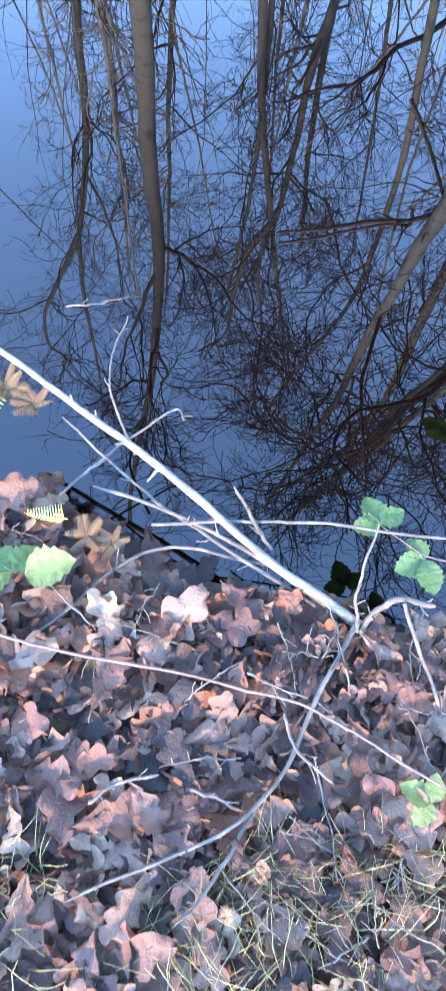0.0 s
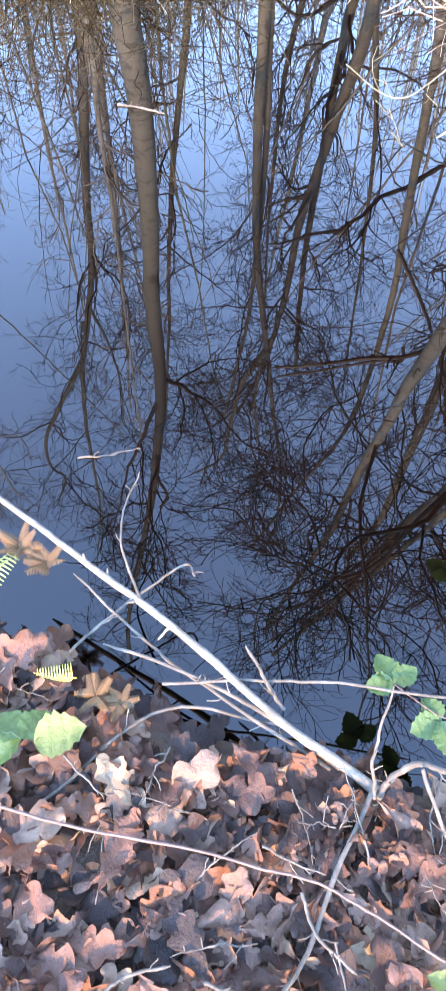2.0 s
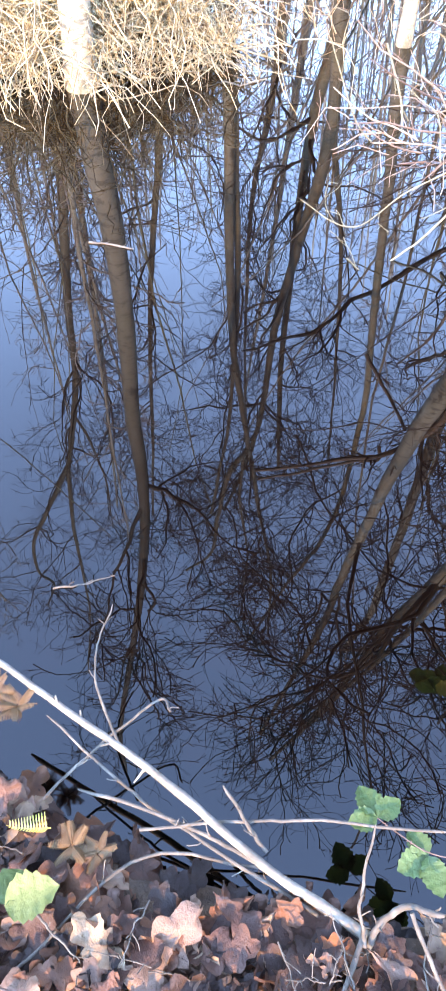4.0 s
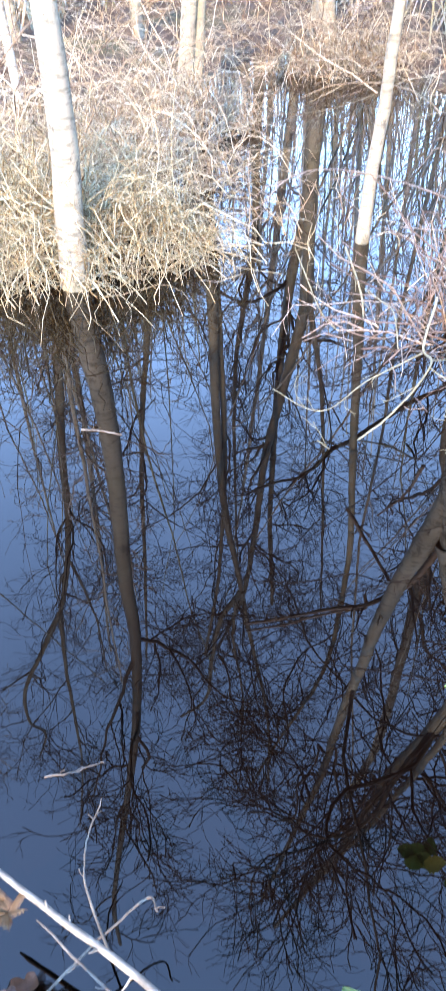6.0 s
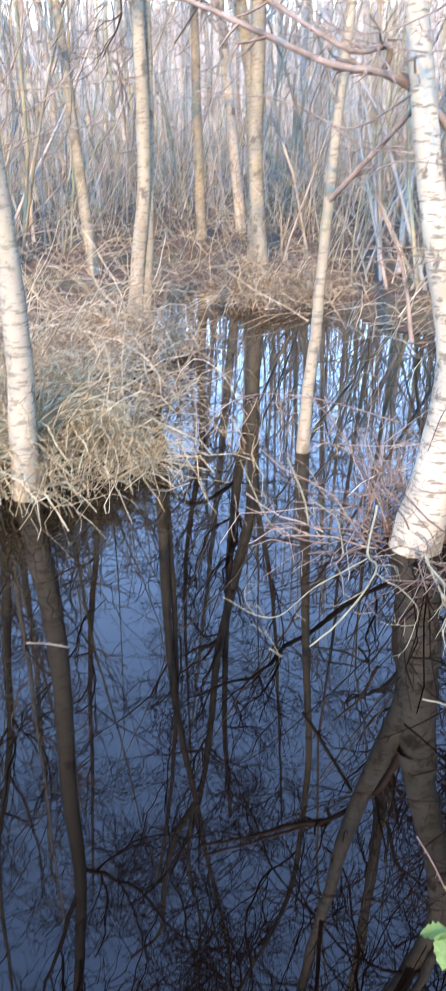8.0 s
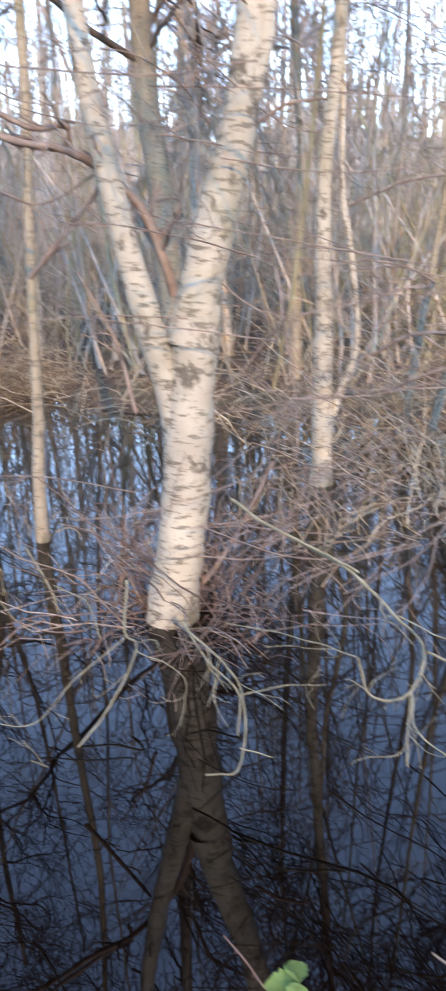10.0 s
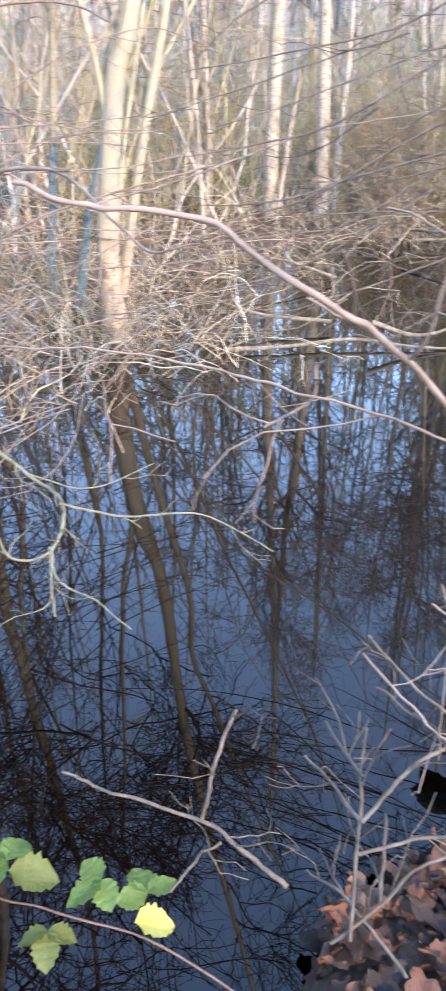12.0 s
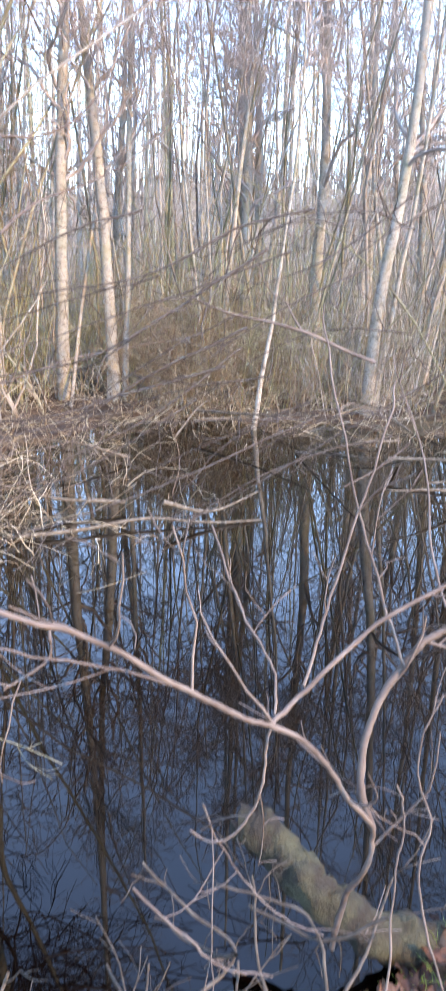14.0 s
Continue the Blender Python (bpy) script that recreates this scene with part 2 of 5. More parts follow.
def shoots(gen, pts, rad, count, span, length, angle, lift, steps, wander, thin=0.55, end=0.35):
    """Children that fork off each parent path. Returns their paths and radii."""
    m, k, _ = pts.shape
    s = gen.uniform(span[0], span[1], (m, count)) * (k - 1)
    i = np.minimum(s.astype(int), k - 2)
    w = (s - i)[..., None]
    row = np.arange(m)[:, None]
    start = pts[row, i] * (1 - w) + pts[row, i + 1] * w
    along = unit(pts[row, i + 1] - pts[row, i])
    r0 = (rad[row, i] * (1 - w[..., 0]) + rad[row, i + 1] * w[..., 0]) * thin
    start, along, r0 = start.reshape(-1, 3), along.reshape(-1, 3), r0.ravel()
    c = len(start)
    side = unit(np.cross(along, gen.normal(size=(c, 3))))
    ang = np.radians(gen.uniform(angle[0], angle[1], c))[:, None]
    way = unit(along * np.cos(ang) + side * np.sin(ang) + np.array([0, 0, lift]))
    size = (gen.uniform(length[0], length[1], c) * (1.1 - 0.6 * (s.ravel() / (k - 1) - span[0]) / max(span[1] - span[0], 1e-6)))[:, None]
    out = [start]
    for j in range(steps):
        way = unit(way + gen.normal(0, wander, (c, 3)) + np.array([0, 0, lift * 0.15]))
        out.append(out[-1] + way * size / steps)
    taper = np.linspace(1, end, steps + 1)[None, :]
    return np.stack(out, 1), r0[:, None] * taper


def part(name, me, parent, label="", kind=""):
    ob = new(name, me)
    ob.parent = parent
    return tagged(ob, label, "", "", kind)


def thing(name, label, category, group="", kind="", at=(0, 0, 0)):
    ob = new(name)
    ob.location = at
    return tagged(ob, label, category, group, kind)


# ---------------------------------------------------------------- ground and water
SHORE_X = np.array([-40, -3.0, -1.2, -0.44, -0.11, 0.2, 0.5, 0.85, 1.16, 1.37, 1.53, 1.74, 2.4, 4.0, 9.0, 40])
SHORE_Y = np.array([9, 1.7, 1.0, 0.58, 0.42, 0.31, 0.30, 0.46, 0.50, 0.42, 0.30, 0.14, -0.15, -0.4, -0.8, -5])
FAR_AZ = np.radians([-180, -60, -30, -9, 0, 7, 12, 20, 30, 45, 55, 63, 75, 90, 110, 180])
FAR_R = np.array([4.0, 4.2, 4.4, 4.5, 7.2, 9.3, 9.3, 7.6, 6.9, 6.7, 8.2, 10.0, 9.6, 8.8, 7.5, 5.0])


def shore(x):
    return np.interp(x, SHORE_X, SHORE_Y)


def smooth_step(v):
    v = np.clip(v, 0, 1)
    return v * v * (3 - 2 * v)


def lumps(x, y):
    return (np.sin(x * 3.1 + 1.3 * np.sin(y * 2.3)) * np.cos(y * 2.7 + 0.8 * np.sin(x * 1.9)) + 0.5 * np.sin(x * 7.3 + y * 5.1) * np.cos(y * 6.7 - x * 2.2)) / 1.5


def ground_z(x, y):
    d = shore(x) - y
    near = -0.55 + 0.64 * smooth_step(d / 0.28 + 0.85) + 0.10 * np.clip(d, 0, 1.5) + 0.02 * np.clip(d - 1.5, 0, 20)
    az, r = np.arctan2(x, y), np.hypot(x, y)
    f = r - np.interp(az, FAR_AZ, FAR_R) + 0.35 * lumps(x * 0.4, y * 0.4)
    far = -0.55 + 0.58 * smooth_step(f / 1.2 + 0.8) + 0.022 * np.clip(f, 0, 60)
    mound = 0.62 * np.exp(-(((x + 0.75) / 0.62) ** 2 + ((y - 4.32) / 0.42) ** 2)) - 0.5
    return np.maximum(np.maximum(near, far), mound) + lumps(x, y) * np.where(d > 0, 0.015, 0.045)


def sheet(xs, ys):
    gx, gy = np.meshgrid(xs, ys)
    v = np.stack([gx, gy, ground_z(gx, gy)], -1).reshape(-1, 3)
    i = np.arange(len(v)).reshape(len(ys), len(xs))
    return v, np.stack([i[:-1, :-1], i[:-1, 1:], i[1:, 1:], i[1:, :-1]], -1).reshape(-1, 4)


def spread(lo, fine_lo, fine_hi, hi, step, grow):
    core = list(np.arange(fine_lo, fine_hi, step))
    s = step
    while core[-1] < hi:
        s *= grow
        core.append(core[-1] + s)
    s = step
    while core[0] > lo:
        s *= grow
        core.insert(0, core[0] - s)
    return np.array(core)


gv, gf = sheet(spread(-600, -2.5, 4.0, 600, 0.05, 1.07), spread(-600, -1.0, 5.0, 600, 0.05, 1.07))
tagged(new("ground", mesh_of("ground", gv, gf, [EARTH])), "dark damp woodland earth round a flooded hollow", "ground", "", "structure")
wv = [(-60, -60, 0), (60, -60, 0), (60, 60, 0), (-60, 60, 0)]
tagged(new("water", mesh_of("water", wv, [(0, 1, 2, 3)], [WATER], False)), "still dark peaty pond water mirroring bare trees", "water", "", "structure")

# ---------------------------------------------------------------- trees


def crown(gen, spine, rads, limbs, twigs, reach, far=False, clear=2.3):
    """Limbs, branches and twigs off the upper part of the stems, as one mesh of tubes."""
    pieces = []
    a, ra = [], []
    for p, r in zip(spine, rads):
        lo = max(0.22, np.searchsorted(p[:, 2], clear) / len(p))
        if lo > 0.85:
            continue
        q, w = shoots(gen, p[None], r[None], limbs, (lo, 0.98), (reach * 0.6, reach * 1.2), (28, 62), 0.16, 12, 0.24, 0.42, 0.22)
        a.append(q)
        ra.append(w)
    a, ra = np.concatenate(a), np.concatenate(ra)
    ra = np.clip(ra, 0.008, 0.03)
    if far:
        pieces.append(sweep(a, ra, 5))
    b, rb = shoots(gen, a, ra, twigs, (0.12, 0.98), (reach * 0.30, reach * 0.7), (24, 66), 0.03, 8, 0.25, 0.6, 0.35)
    rb = np.clip(rb, 0.005, 0.013)
    pieces.append(sweep(b, rb, 3 if far else 4))
    c, rc = shoots(gen, b, rb, 2 if far else 6, (0.1, 1.0), (reach * 0.12, reach * 0.36), (24, 66), -0.03, 4 if far else 5, 0.24, 0.65, 0.45)
    rc = np.clip(rc, 0.0034, 0.0065)
    pieces.append(sweep(c, rc, 3))
    if not far:
        e, re = shoots(gen, c, rc, 2, (0.2, 1.0), (0.10, 0.36), (25, 65), -0.06, 3, 0.24, 0.7, 0.5)
        pieces.append(sweep(e, np.clip(re, 0.0024, 0.004), 3))
    return join(pieces), a, ra


def tree(label, base, stems, bark_mat, seed, limbs=12, twigs=6, reach=1.7, group="trees standing in the pond", sides=12):
    """A bare tree. stems: (radius at foot, radius at top, points from the foot up, relative to base)."""
    gen = np.random.default_rng(seed)
    root = thing("tree", label, "tree", group, "", (base[0], base[1], 0))
    spine, rads = [], []
    for k, (r0, r1, points) in enumerate(stems):
        p = curve(points, 40, 0.004, gen)
        r = r0 + (r1 - r0) * np.linspace(0, 1, 40) ** 0.8
        if k == 0:
            r *= 1 + 0.16 * np.exp(-np.maximum(p[:, 2], 0) / 0.14)
        r *= 1 + gen.normal(0, 0.025, 40)
        spine.append(p)
        rads.append(r)
        v, f = sweep(p[None], r[None], sides)
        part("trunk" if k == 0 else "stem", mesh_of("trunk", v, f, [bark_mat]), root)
    fine, arms, thick = crown(gen, spine, rads, limbs, twigs, reach, False, 2.8 if math.hypot(*base) < 5 else 3.0)
    # light put into the colour: hazy pale crowns where seen directly, dark where mirrored
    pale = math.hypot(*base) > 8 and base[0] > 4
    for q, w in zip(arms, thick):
        part("limb", mesh_of("limb", *sweep(q[None], w[None], 6), [TWIG_HAZY if pale else LIMB]), root)
    part("crown", mesh_of("crown", *fine, [TWIG_HAZY if pale else TWIG]), root, "bare winter twigs in pale haze tones" if pale else "bare dark winter twigs")
    return root


# a birch on a grass tussock
tree("pale sunlit birch trunk rising from a grass tussock", (-0.52, 3.80), [
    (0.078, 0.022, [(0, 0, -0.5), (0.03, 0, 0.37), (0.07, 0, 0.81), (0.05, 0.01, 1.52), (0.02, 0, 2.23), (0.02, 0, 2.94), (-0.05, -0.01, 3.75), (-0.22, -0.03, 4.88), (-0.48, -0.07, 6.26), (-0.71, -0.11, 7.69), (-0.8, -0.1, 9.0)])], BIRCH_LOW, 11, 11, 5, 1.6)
tree("slim grey tree behind the grass tussock", (-1.65, 9.77), [
    (0.09, 0.045, [(0, 0, -0.4), (-0.05, 0, 1.6), (-0.15, -0.03, 3.32), (-0.39, -0.07, 5.3), (-0.53, -0.09, 6.89), (-0.82, -0.14, 8.37), (-1.08, -0.19, 9.34)]),
    (0.055, 0.02, [(-1.04, -0.18, 9.2), (-1.68, -0.3, 10.47), (-2.1, -0.37, 11.35), (-2.21, -0.39, 12.43), (-1.98, -0.35, 13.0), (-2.27, -0.4, 13.9)]),
    (0.05, 0.015, [(-1.04, -0.18, 9.2), (-1.22, -0.22, 11.05), (-1.29, -0.23, 12.82), (-1.43, -0.25, 14.8), (-1.9, -0.33, 17.6)]),
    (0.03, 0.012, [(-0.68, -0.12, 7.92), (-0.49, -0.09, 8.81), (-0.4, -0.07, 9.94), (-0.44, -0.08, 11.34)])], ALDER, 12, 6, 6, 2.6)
tree("thin leaning grey tree on the far shore", (-0.26, 10.13), [
    (0.08, 0.02, [(0, 0, -0.4), (-0.12, 0, 1.6), (-0.23, 0, 3.2), (-0.59, 0, 6.0), (-0.79, 0, 9.0), (-1.0, 0, 11.5)])], ALDER, 13, 14, 7, 2.6)
tree("twin-stemmed pale tree leaning on the far shore", (0.12, 7.71), [
    (0.085, 0.02, [(0, 0, -0.4), (0.11, 0, 0.56), (0.22, 0, 1.5), (0.22, 0, 3.2), (0.28, 0, 4.84), (0.47, 0, 6.47), (0.68, 0, 8.1), (0.97, 0, 10.3), (1.02, 0, 12.7)]),
    (0.06, 0.02, [(0.16, 0.03, 0.0), (0.25, 0.06, 1.2), (0.30, 0.1, 2.6), (0.32, 0.1, 4.4), (0.2, 0.1, 6.4), (-0.1, 0.1, 8.5)]),
    (0.055, 0.018, [(0.52, 0, 6.8), (0.19, 0, 7.44), (0.0, 0, 8.53), (-0.14, 0, 9.57), (-0.61, 0, 10.1)]),
    (0.03, 0.012, [(0.44, 0, 7.0), (0.38, 0, 8.08), (0.52, 0, 9.47), (0.45, 0, 11.0)])], ALDER, 14, 6, 6, 2.3)
tree("grey tree deep in the flooded wood", (1.47, 13.40), [
    (0.10, 0.02, [(0, 0, -0.4), (-0.05, 0, 2.0), (-0.10, 0, 3.85), (-0.43, 0.05, 6.0), (-0.53, 0.06, 8.7), (-0.47, 0.05, 12)])], ALDER, 15, 12, 6, 2.6)
tree("pale tree curving over the far shore", (1.92, 10.0), [
    (0.11, 0.03, [(0, 0, -0.4), (-0.13, 0.02, 1.32), (-0.13, 0.03, 3.25), (-0.42, 0.08, 4.83), (-0.71, 0.13, 6.42), (-0.82, 0.15, 7.94), (-1.0, 0.19, 9.34), (-1.27, 0.24, 10.5), (-1.62, 0.3, 11.6)]),
    (0.05, 0.015, [(-0.13, 0.03, 3.0), (0.25, 0.2, 5.0), (0.45, 0.3, 7.5), (0.6, 0.3, 10.5)])], ALDER, 16, 16, 7, 2.6)
tree("slender leaning pale trunk standing in water", (1.06, 4.19), [
    (0.040, 0.012, [(0, 0, -0.5), (0.04, 0, 0.47), (0.07, -0.01, 0.94), (0.10, -0.02, 1.6), (0.15, -0.04, 2.62), (0.05, -0.01, 4.04), (-0.31, 0.08, 5.29), (-0.7, 0.1, 6.6)])], ALDER, 17, 9, 5, 1.5)
tree("thick silver birch forking low above the water", (1.345, 2.99), [
    (0.112, 0.094, [(-0.06, 0.03, -0.5), (-0.015, 0.01, 0.0), (0.06, -0.03, 0.63), (0.10, -0.04, 1.04), (0.14, -0.06, 1.37)]),
    (0.096, 0.020, [(0.09, -0.04, 1.20), (0.17, -0.07, 1.54), (0.25, -0.11, 1.89), (0.31, -0.14, 2.20), (0.33, -0.15, 2.55), (0.22, -0.10, 3.1), (0.07, -0.03, 3.7), (-0.03, 0.02, 4.3), (-0.25, 0.1, 5.5), (-0.7, 0.3, 7.6)]),
    (0.072, 0.018, [(0.05, -0.02, 0.70), (0.02, 0.0, 1.0), (-0.05, 0.02, 1.28), (-0.10, 0.05, 1.54), (-0.17, 0.08, 1.89), (-0.22, 0.10, 2.21), (-0.26, 0.12, 2.55), (-0.36, 0.16, 3.4), (-0.42, 0.18, 4.1), (-0.60, 0.26, 5.3), (-0.85, 0.36, 6.9)]),
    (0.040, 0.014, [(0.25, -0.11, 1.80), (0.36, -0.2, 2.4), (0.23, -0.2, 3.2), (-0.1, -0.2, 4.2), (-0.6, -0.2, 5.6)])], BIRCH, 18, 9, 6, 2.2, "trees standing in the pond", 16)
tree("pale birch with a dark foot standing in water", (3.0, 4.2), [
    (0.078, 0.02, [(0.02, 0, -0.5), (0.0, 0, 0.69), (0.0, 0, 1.25), (-0.01, 0.01, 1.91), (0.04, -0.03, 2.7), (0.15, -0.1, 4.2), (0.3, -0.1, 6.5), (0.2, 0, 9.0)]),
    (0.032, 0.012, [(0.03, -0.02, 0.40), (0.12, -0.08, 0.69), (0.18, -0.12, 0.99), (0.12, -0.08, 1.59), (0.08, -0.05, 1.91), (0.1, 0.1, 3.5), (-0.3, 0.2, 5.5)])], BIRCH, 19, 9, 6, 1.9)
tree("leaning grey tree on the far bank", (1.97, 10.97), [
    (0.115, 0.04, [(0, 0, -0.3), (-0.06, 0, 2.18), (-0.25, 0.04, 3.33), (-0.36, 0.06, 4.74), (-0.5, 0, 8), (-0.4, 0, 11)])], ALDER, 20, 11, 6, 2.2)
tree("pale trunk behind the silver birch", (3.54, 7.51), [
    (0.135, 0.065, [(0, 0, -0.3), (-0.11, 0.05, 2.0), (-0.22, 0.11, 3.1), (-0.2, 0.1, 4.3), (-0.11, 0.05, 4.9), (-0.18, 0.09, 6.8), (-0.22, 0.11, 8.8), (-0.31, 0.14, 11.6), (-0.65, 0.31, 13.7)])], ALDER, 21, 16, 6, 2.8)
tree("grey tree on the far bank", (4.77, 7.14), [
    (0.08, 0.02, [(0, 0, -0.3), (0.01, 0, 1.38), (0.04, -0.03, 2.31), (-0.05, 0.03, 3.98), (-0.1, 0, 7), (0.1, 0, 10)])], ALDER, 22, 14, 7, 2.3)
tree("old coppiced stump with red-brown sunlit bark", (3.99, 3.79), [
    (0.105, 0.035, [(0, 0, -0.5), (-0.03, 0.03, 0.35), (-0.03, 0.03, 0.83), (0.0, 0.0, 1.2)]),
    (0.075, 0.026, [(-0.03, 0.03, 0.7), (0.05, -0.05, 1.58), (0.14, -0.15, 2.1), (0.3, -0.25, 4), (0.6, -0.5, 6.5), (0.9, -0.8, 9)]),
    (0.035, 0.012, [(-0.02, 0.0, 0.5), (0.02, -0.02, 1.2), (-0.1, 0.1, 2.4), (-0.3, 0.1, 5)]),
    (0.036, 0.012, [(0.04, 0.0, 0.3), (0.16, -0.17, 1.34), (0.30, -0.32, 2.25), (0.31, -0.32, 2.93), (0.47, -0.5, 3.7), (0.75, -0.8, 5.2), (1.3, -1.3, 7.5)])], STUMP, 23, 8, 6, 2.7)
tree("slim leaning stem on a hummock", (4.29, 4.61), [
    (0.042, 0.012, [(0, 0, -0.3), (0.16, -0.15, 0.81), (0.32, -0.29, 1.59), (0.5, -0.5, 3.2), (0.5, -0.5, 5.5)])], ALDER, 24, 7, 5, 1.6)
tree("slim pale stem on a hummock", (4.22, 4.82), [
    (0.038, 0.012, [(0, 0, -0.3), (0.09, -0.08, 0.7), (0.18, -0.16, 1.8), (0.19, -0.17, 2.38), (0.1, 0, 5), (0.1, 0, 7)])], ALDER, 25, 7, 5, 1.7)
tree("white birch trunk on the far side", (9.63, 5.41), [
    (0.10, 0.03, [(0, 0, -0.3), (-0.02, 0.03, 1.24), (-0.06, 0.11, 2.88), (-0.11, 0.19, 4.0), (-0.16, 0.27, 5.1), (-0.2, 0.3, 8), (-0.1, 0.3, 11)]),
    (0.055, 0.02, [(0.06, -0.12, -0.3), (0.10, -0.2, 2.08), (0.13, -0.28, 5.1), (0.2, -0.3, 8)])], POLE, 26, 15, 7, 2.3)
tree("thin bent stems of a coppiced willow", (10.34, 4.09), [
    (0.045, 0.014, [(0, 0, -0.3), (0.04, -0.1, 1.69), (0.13, -0.32, 4.1), (0.18, -0.45, 5.2), (0.3, -0.6, 8)]),
    (0.03, 0.01, [(0, 0.12, -0.2), (-0.1, 0.3, 1.5), (-0.2, 0.5, 3.5), (-0.2, 0.6, 6)]),
    (0.03, 0.01, [(-0.05, 0.2, -0.2), (-0.1, 0.1, 1.5), (-0.1, 0.2, 3.5), (0, 0.1, 6)])], POLE, 27, 10, 6, 1.9)
tree("slim sapling leaning out of the water", (8.66, 3.0), [
    (0.036, 0.012, [(0, 0, -0.4), (0.04, -0.12, 0.62), (0.08, -0.22, 1.3), (0.10, -0.28, 1.9), (0.16, -0.4, 3.0), (0.2, -0.45, 4.6)])], POLE, 28, 9, 5, 1.0)
tree("straight white birch on the far side", (11.66, 3.02), [
    (0.105, 0.03, [(0, 0, -0.3), (-0.01, 0.04, 1.72), (0, -0.01, 3.48), (-0.02, 0.06, 5.48), (0, 0.1, 8.5), (0.1, 0.1, 11.5)])], POLE, 29, 17, 7, 2.3)
tree("bowed pale birch on the far side", (10.25, 1.91), [
    (0.095, 0.03, [(0, 0, -0.3), (0.01, -0.07, 1.49), (0.05, -0.27, 3.0), (0.07, -0.39, 4.91), (0.1, -0.5, 8), (0, -0.4, 11)]),
    (0.045, 0.015, [(0.1, -0.05, -0.3), (0.15, -0.25, 1.6), (0.2, -0.45, 3.2), (0.2, -0.7, 6.5)])], POLE, 30, 14, 7, 2.3)
tree("pale birch near the edge of the flood", (13.74, 1.64), [
    (0.10, 0.03, [(0, 0, -0.3), (0.02, -0.13, 1.45), (0.03, -0.27, 3.25), (0.1, -0.3, 7), (0, -0.2, 11)])], POLE, 31, 16, 7, 2.3)
tree("straight grey birch in the far wood", (13.59, 4.64), [
    (0.095, 0.03, [(0, 0, -0.3), (-0.01, 0.03, 2.26), (-0.02, 0.07, 4.33), (-0.06, 0.18, 6.24), (0, 0.2, 11)])], POLE, 32, 16, 7, 2.3)

# ---------------------------------------------------------------- the wood behind


def pole_tree(name, seed, height, r0, bark_mat, limbs):
    """One pattern of a slim forest tree, to be copied."""
    gen = np.random.default_rng(seed)
    root = thing(name, "slim bare tree in the winter wood", "tree", "trees of the wood")
    lean = gen.normal(0, 0.25, 2)
    p = curve([(0, 0, -0.5), (lean[0] * 0.2, lean[1] * 0.2, height * 0.25), (lean[0] * 0.7 + gen.normal(0, 0.12), lean[1] * 0.7, height * 0.55), (lean[0], lean[1], height)], 22, 0.012, gen)
    r = r0 * (1 - 0.8 * np.linspace(0, 1, 22))
    part("trunk", mesh_of("trunk", *sweep(p[None], r[None], 8), [bark_mat]), root)
    part("crown", mesh_of("crown", *crown(gen, [p], [r], limbs, 6, height * 0.15, True)[0], [TWIG_HAZY]), root, "fine bare winter twigs")
    return root


patterns = [pole_tree("tree", 40 + i, h, r, m, k) for i, (h, r, m, k) in enumerate([(11, 0.085, POLE, 18), (9, 0.055, POLE, 16), (12, 0.10, POLE, 18), (7, 0.035, POLE, 14), (10, 0.07, POLE, 16), (8, 0.045, POLE, 16)])]
wood = np.random.default_rng(5)
spots = []
while len(spots) < 146:
    az = radians(wood.uniform(-42, 98)) if len(spots) < 136 else radians(wood.uniform(250, 318))
    far_edge = np.interp(math.atan2(math.sin(az), math.cos(az)), FAR_AZ, FAR_R)
    r = far_edge + 2.2 + wood.uniform(0, 1) ** 1.3 * 24 if len(spots) < 136 else wood.uniform(7, 22)
    x, y = r * math.sin(az), r * math.cos(az)
    if all((x - a) ** 2 + (y - b) ** 2 > 0.5 for a, b in spots) and abs(math.degrees(az) + 2) > (4 if r < 12 else 0):
        spots.append((x, y))
for i, (x, y) in enumerate(spots):
    m = pose(x, y, float(ground_z(x, y)), wood.normal(0, 2.5), wood.normal(0, 2.5), wood.uniform(0, 360))
    if i < len(patterns):
        patterns[i].matrix_basis = m
    else:
        copy_thing(patterns[i % len(patterns)], m)

# the wood farther off, past counting
gen = np.random.default_rng(61)
az, r = np.radians(gen.uniform(-60, 130, 900)), gen.uniform(24, 70, 900)
foot = np.stack([r * np.sin(az), r * np.cos(az), ground_z(r * np.sin(az), r * np.cos(az)) - 0.2], -1)
tall = gen.uniform(9, 18, 900)
lean = gen.normal(0, 0.5, (900, 2))
steps = np.linspace(0, 1, 7)
pts = foot[:, None, :] + np.concatenate([lean[:, None, :] * steps[None, :, None] ** 1.5 + gen.normal(0, 0.05, (900, 7, 2)), (tall[:, None] * steps[None, :])[:, :, None]], -1)
rad = gen.uniform(0.03, 0.11, 900)[:, None] * (1 - 0.75 * steps)[None, :]
tagged(new("far_woods", mesh_of("far_woods", *sweep(pts, rad, 5), [HAZY_BARK])), "dense pale trunks of the distant winter wood", "woods", "", "stuff")
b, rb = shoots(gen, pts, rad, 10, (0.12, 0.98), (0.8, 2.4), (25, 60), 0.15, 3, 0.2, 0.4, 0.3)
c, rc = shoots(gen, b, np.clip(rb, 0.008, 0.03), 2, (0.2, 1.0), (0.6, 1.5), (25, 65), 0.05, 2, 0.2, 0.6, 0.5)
tagged(new("far_twigs", mesh_of("far_twigs", *join([sweep(b, np.clip(rb, 0.008, 0.03), 3), sweep(c, np.clip(rc, 0.010, 0.016), 3)]), [TWIG_HAZY])), "hazy mauve-brown twigs of the distant wood", "woods", "", "stuff")

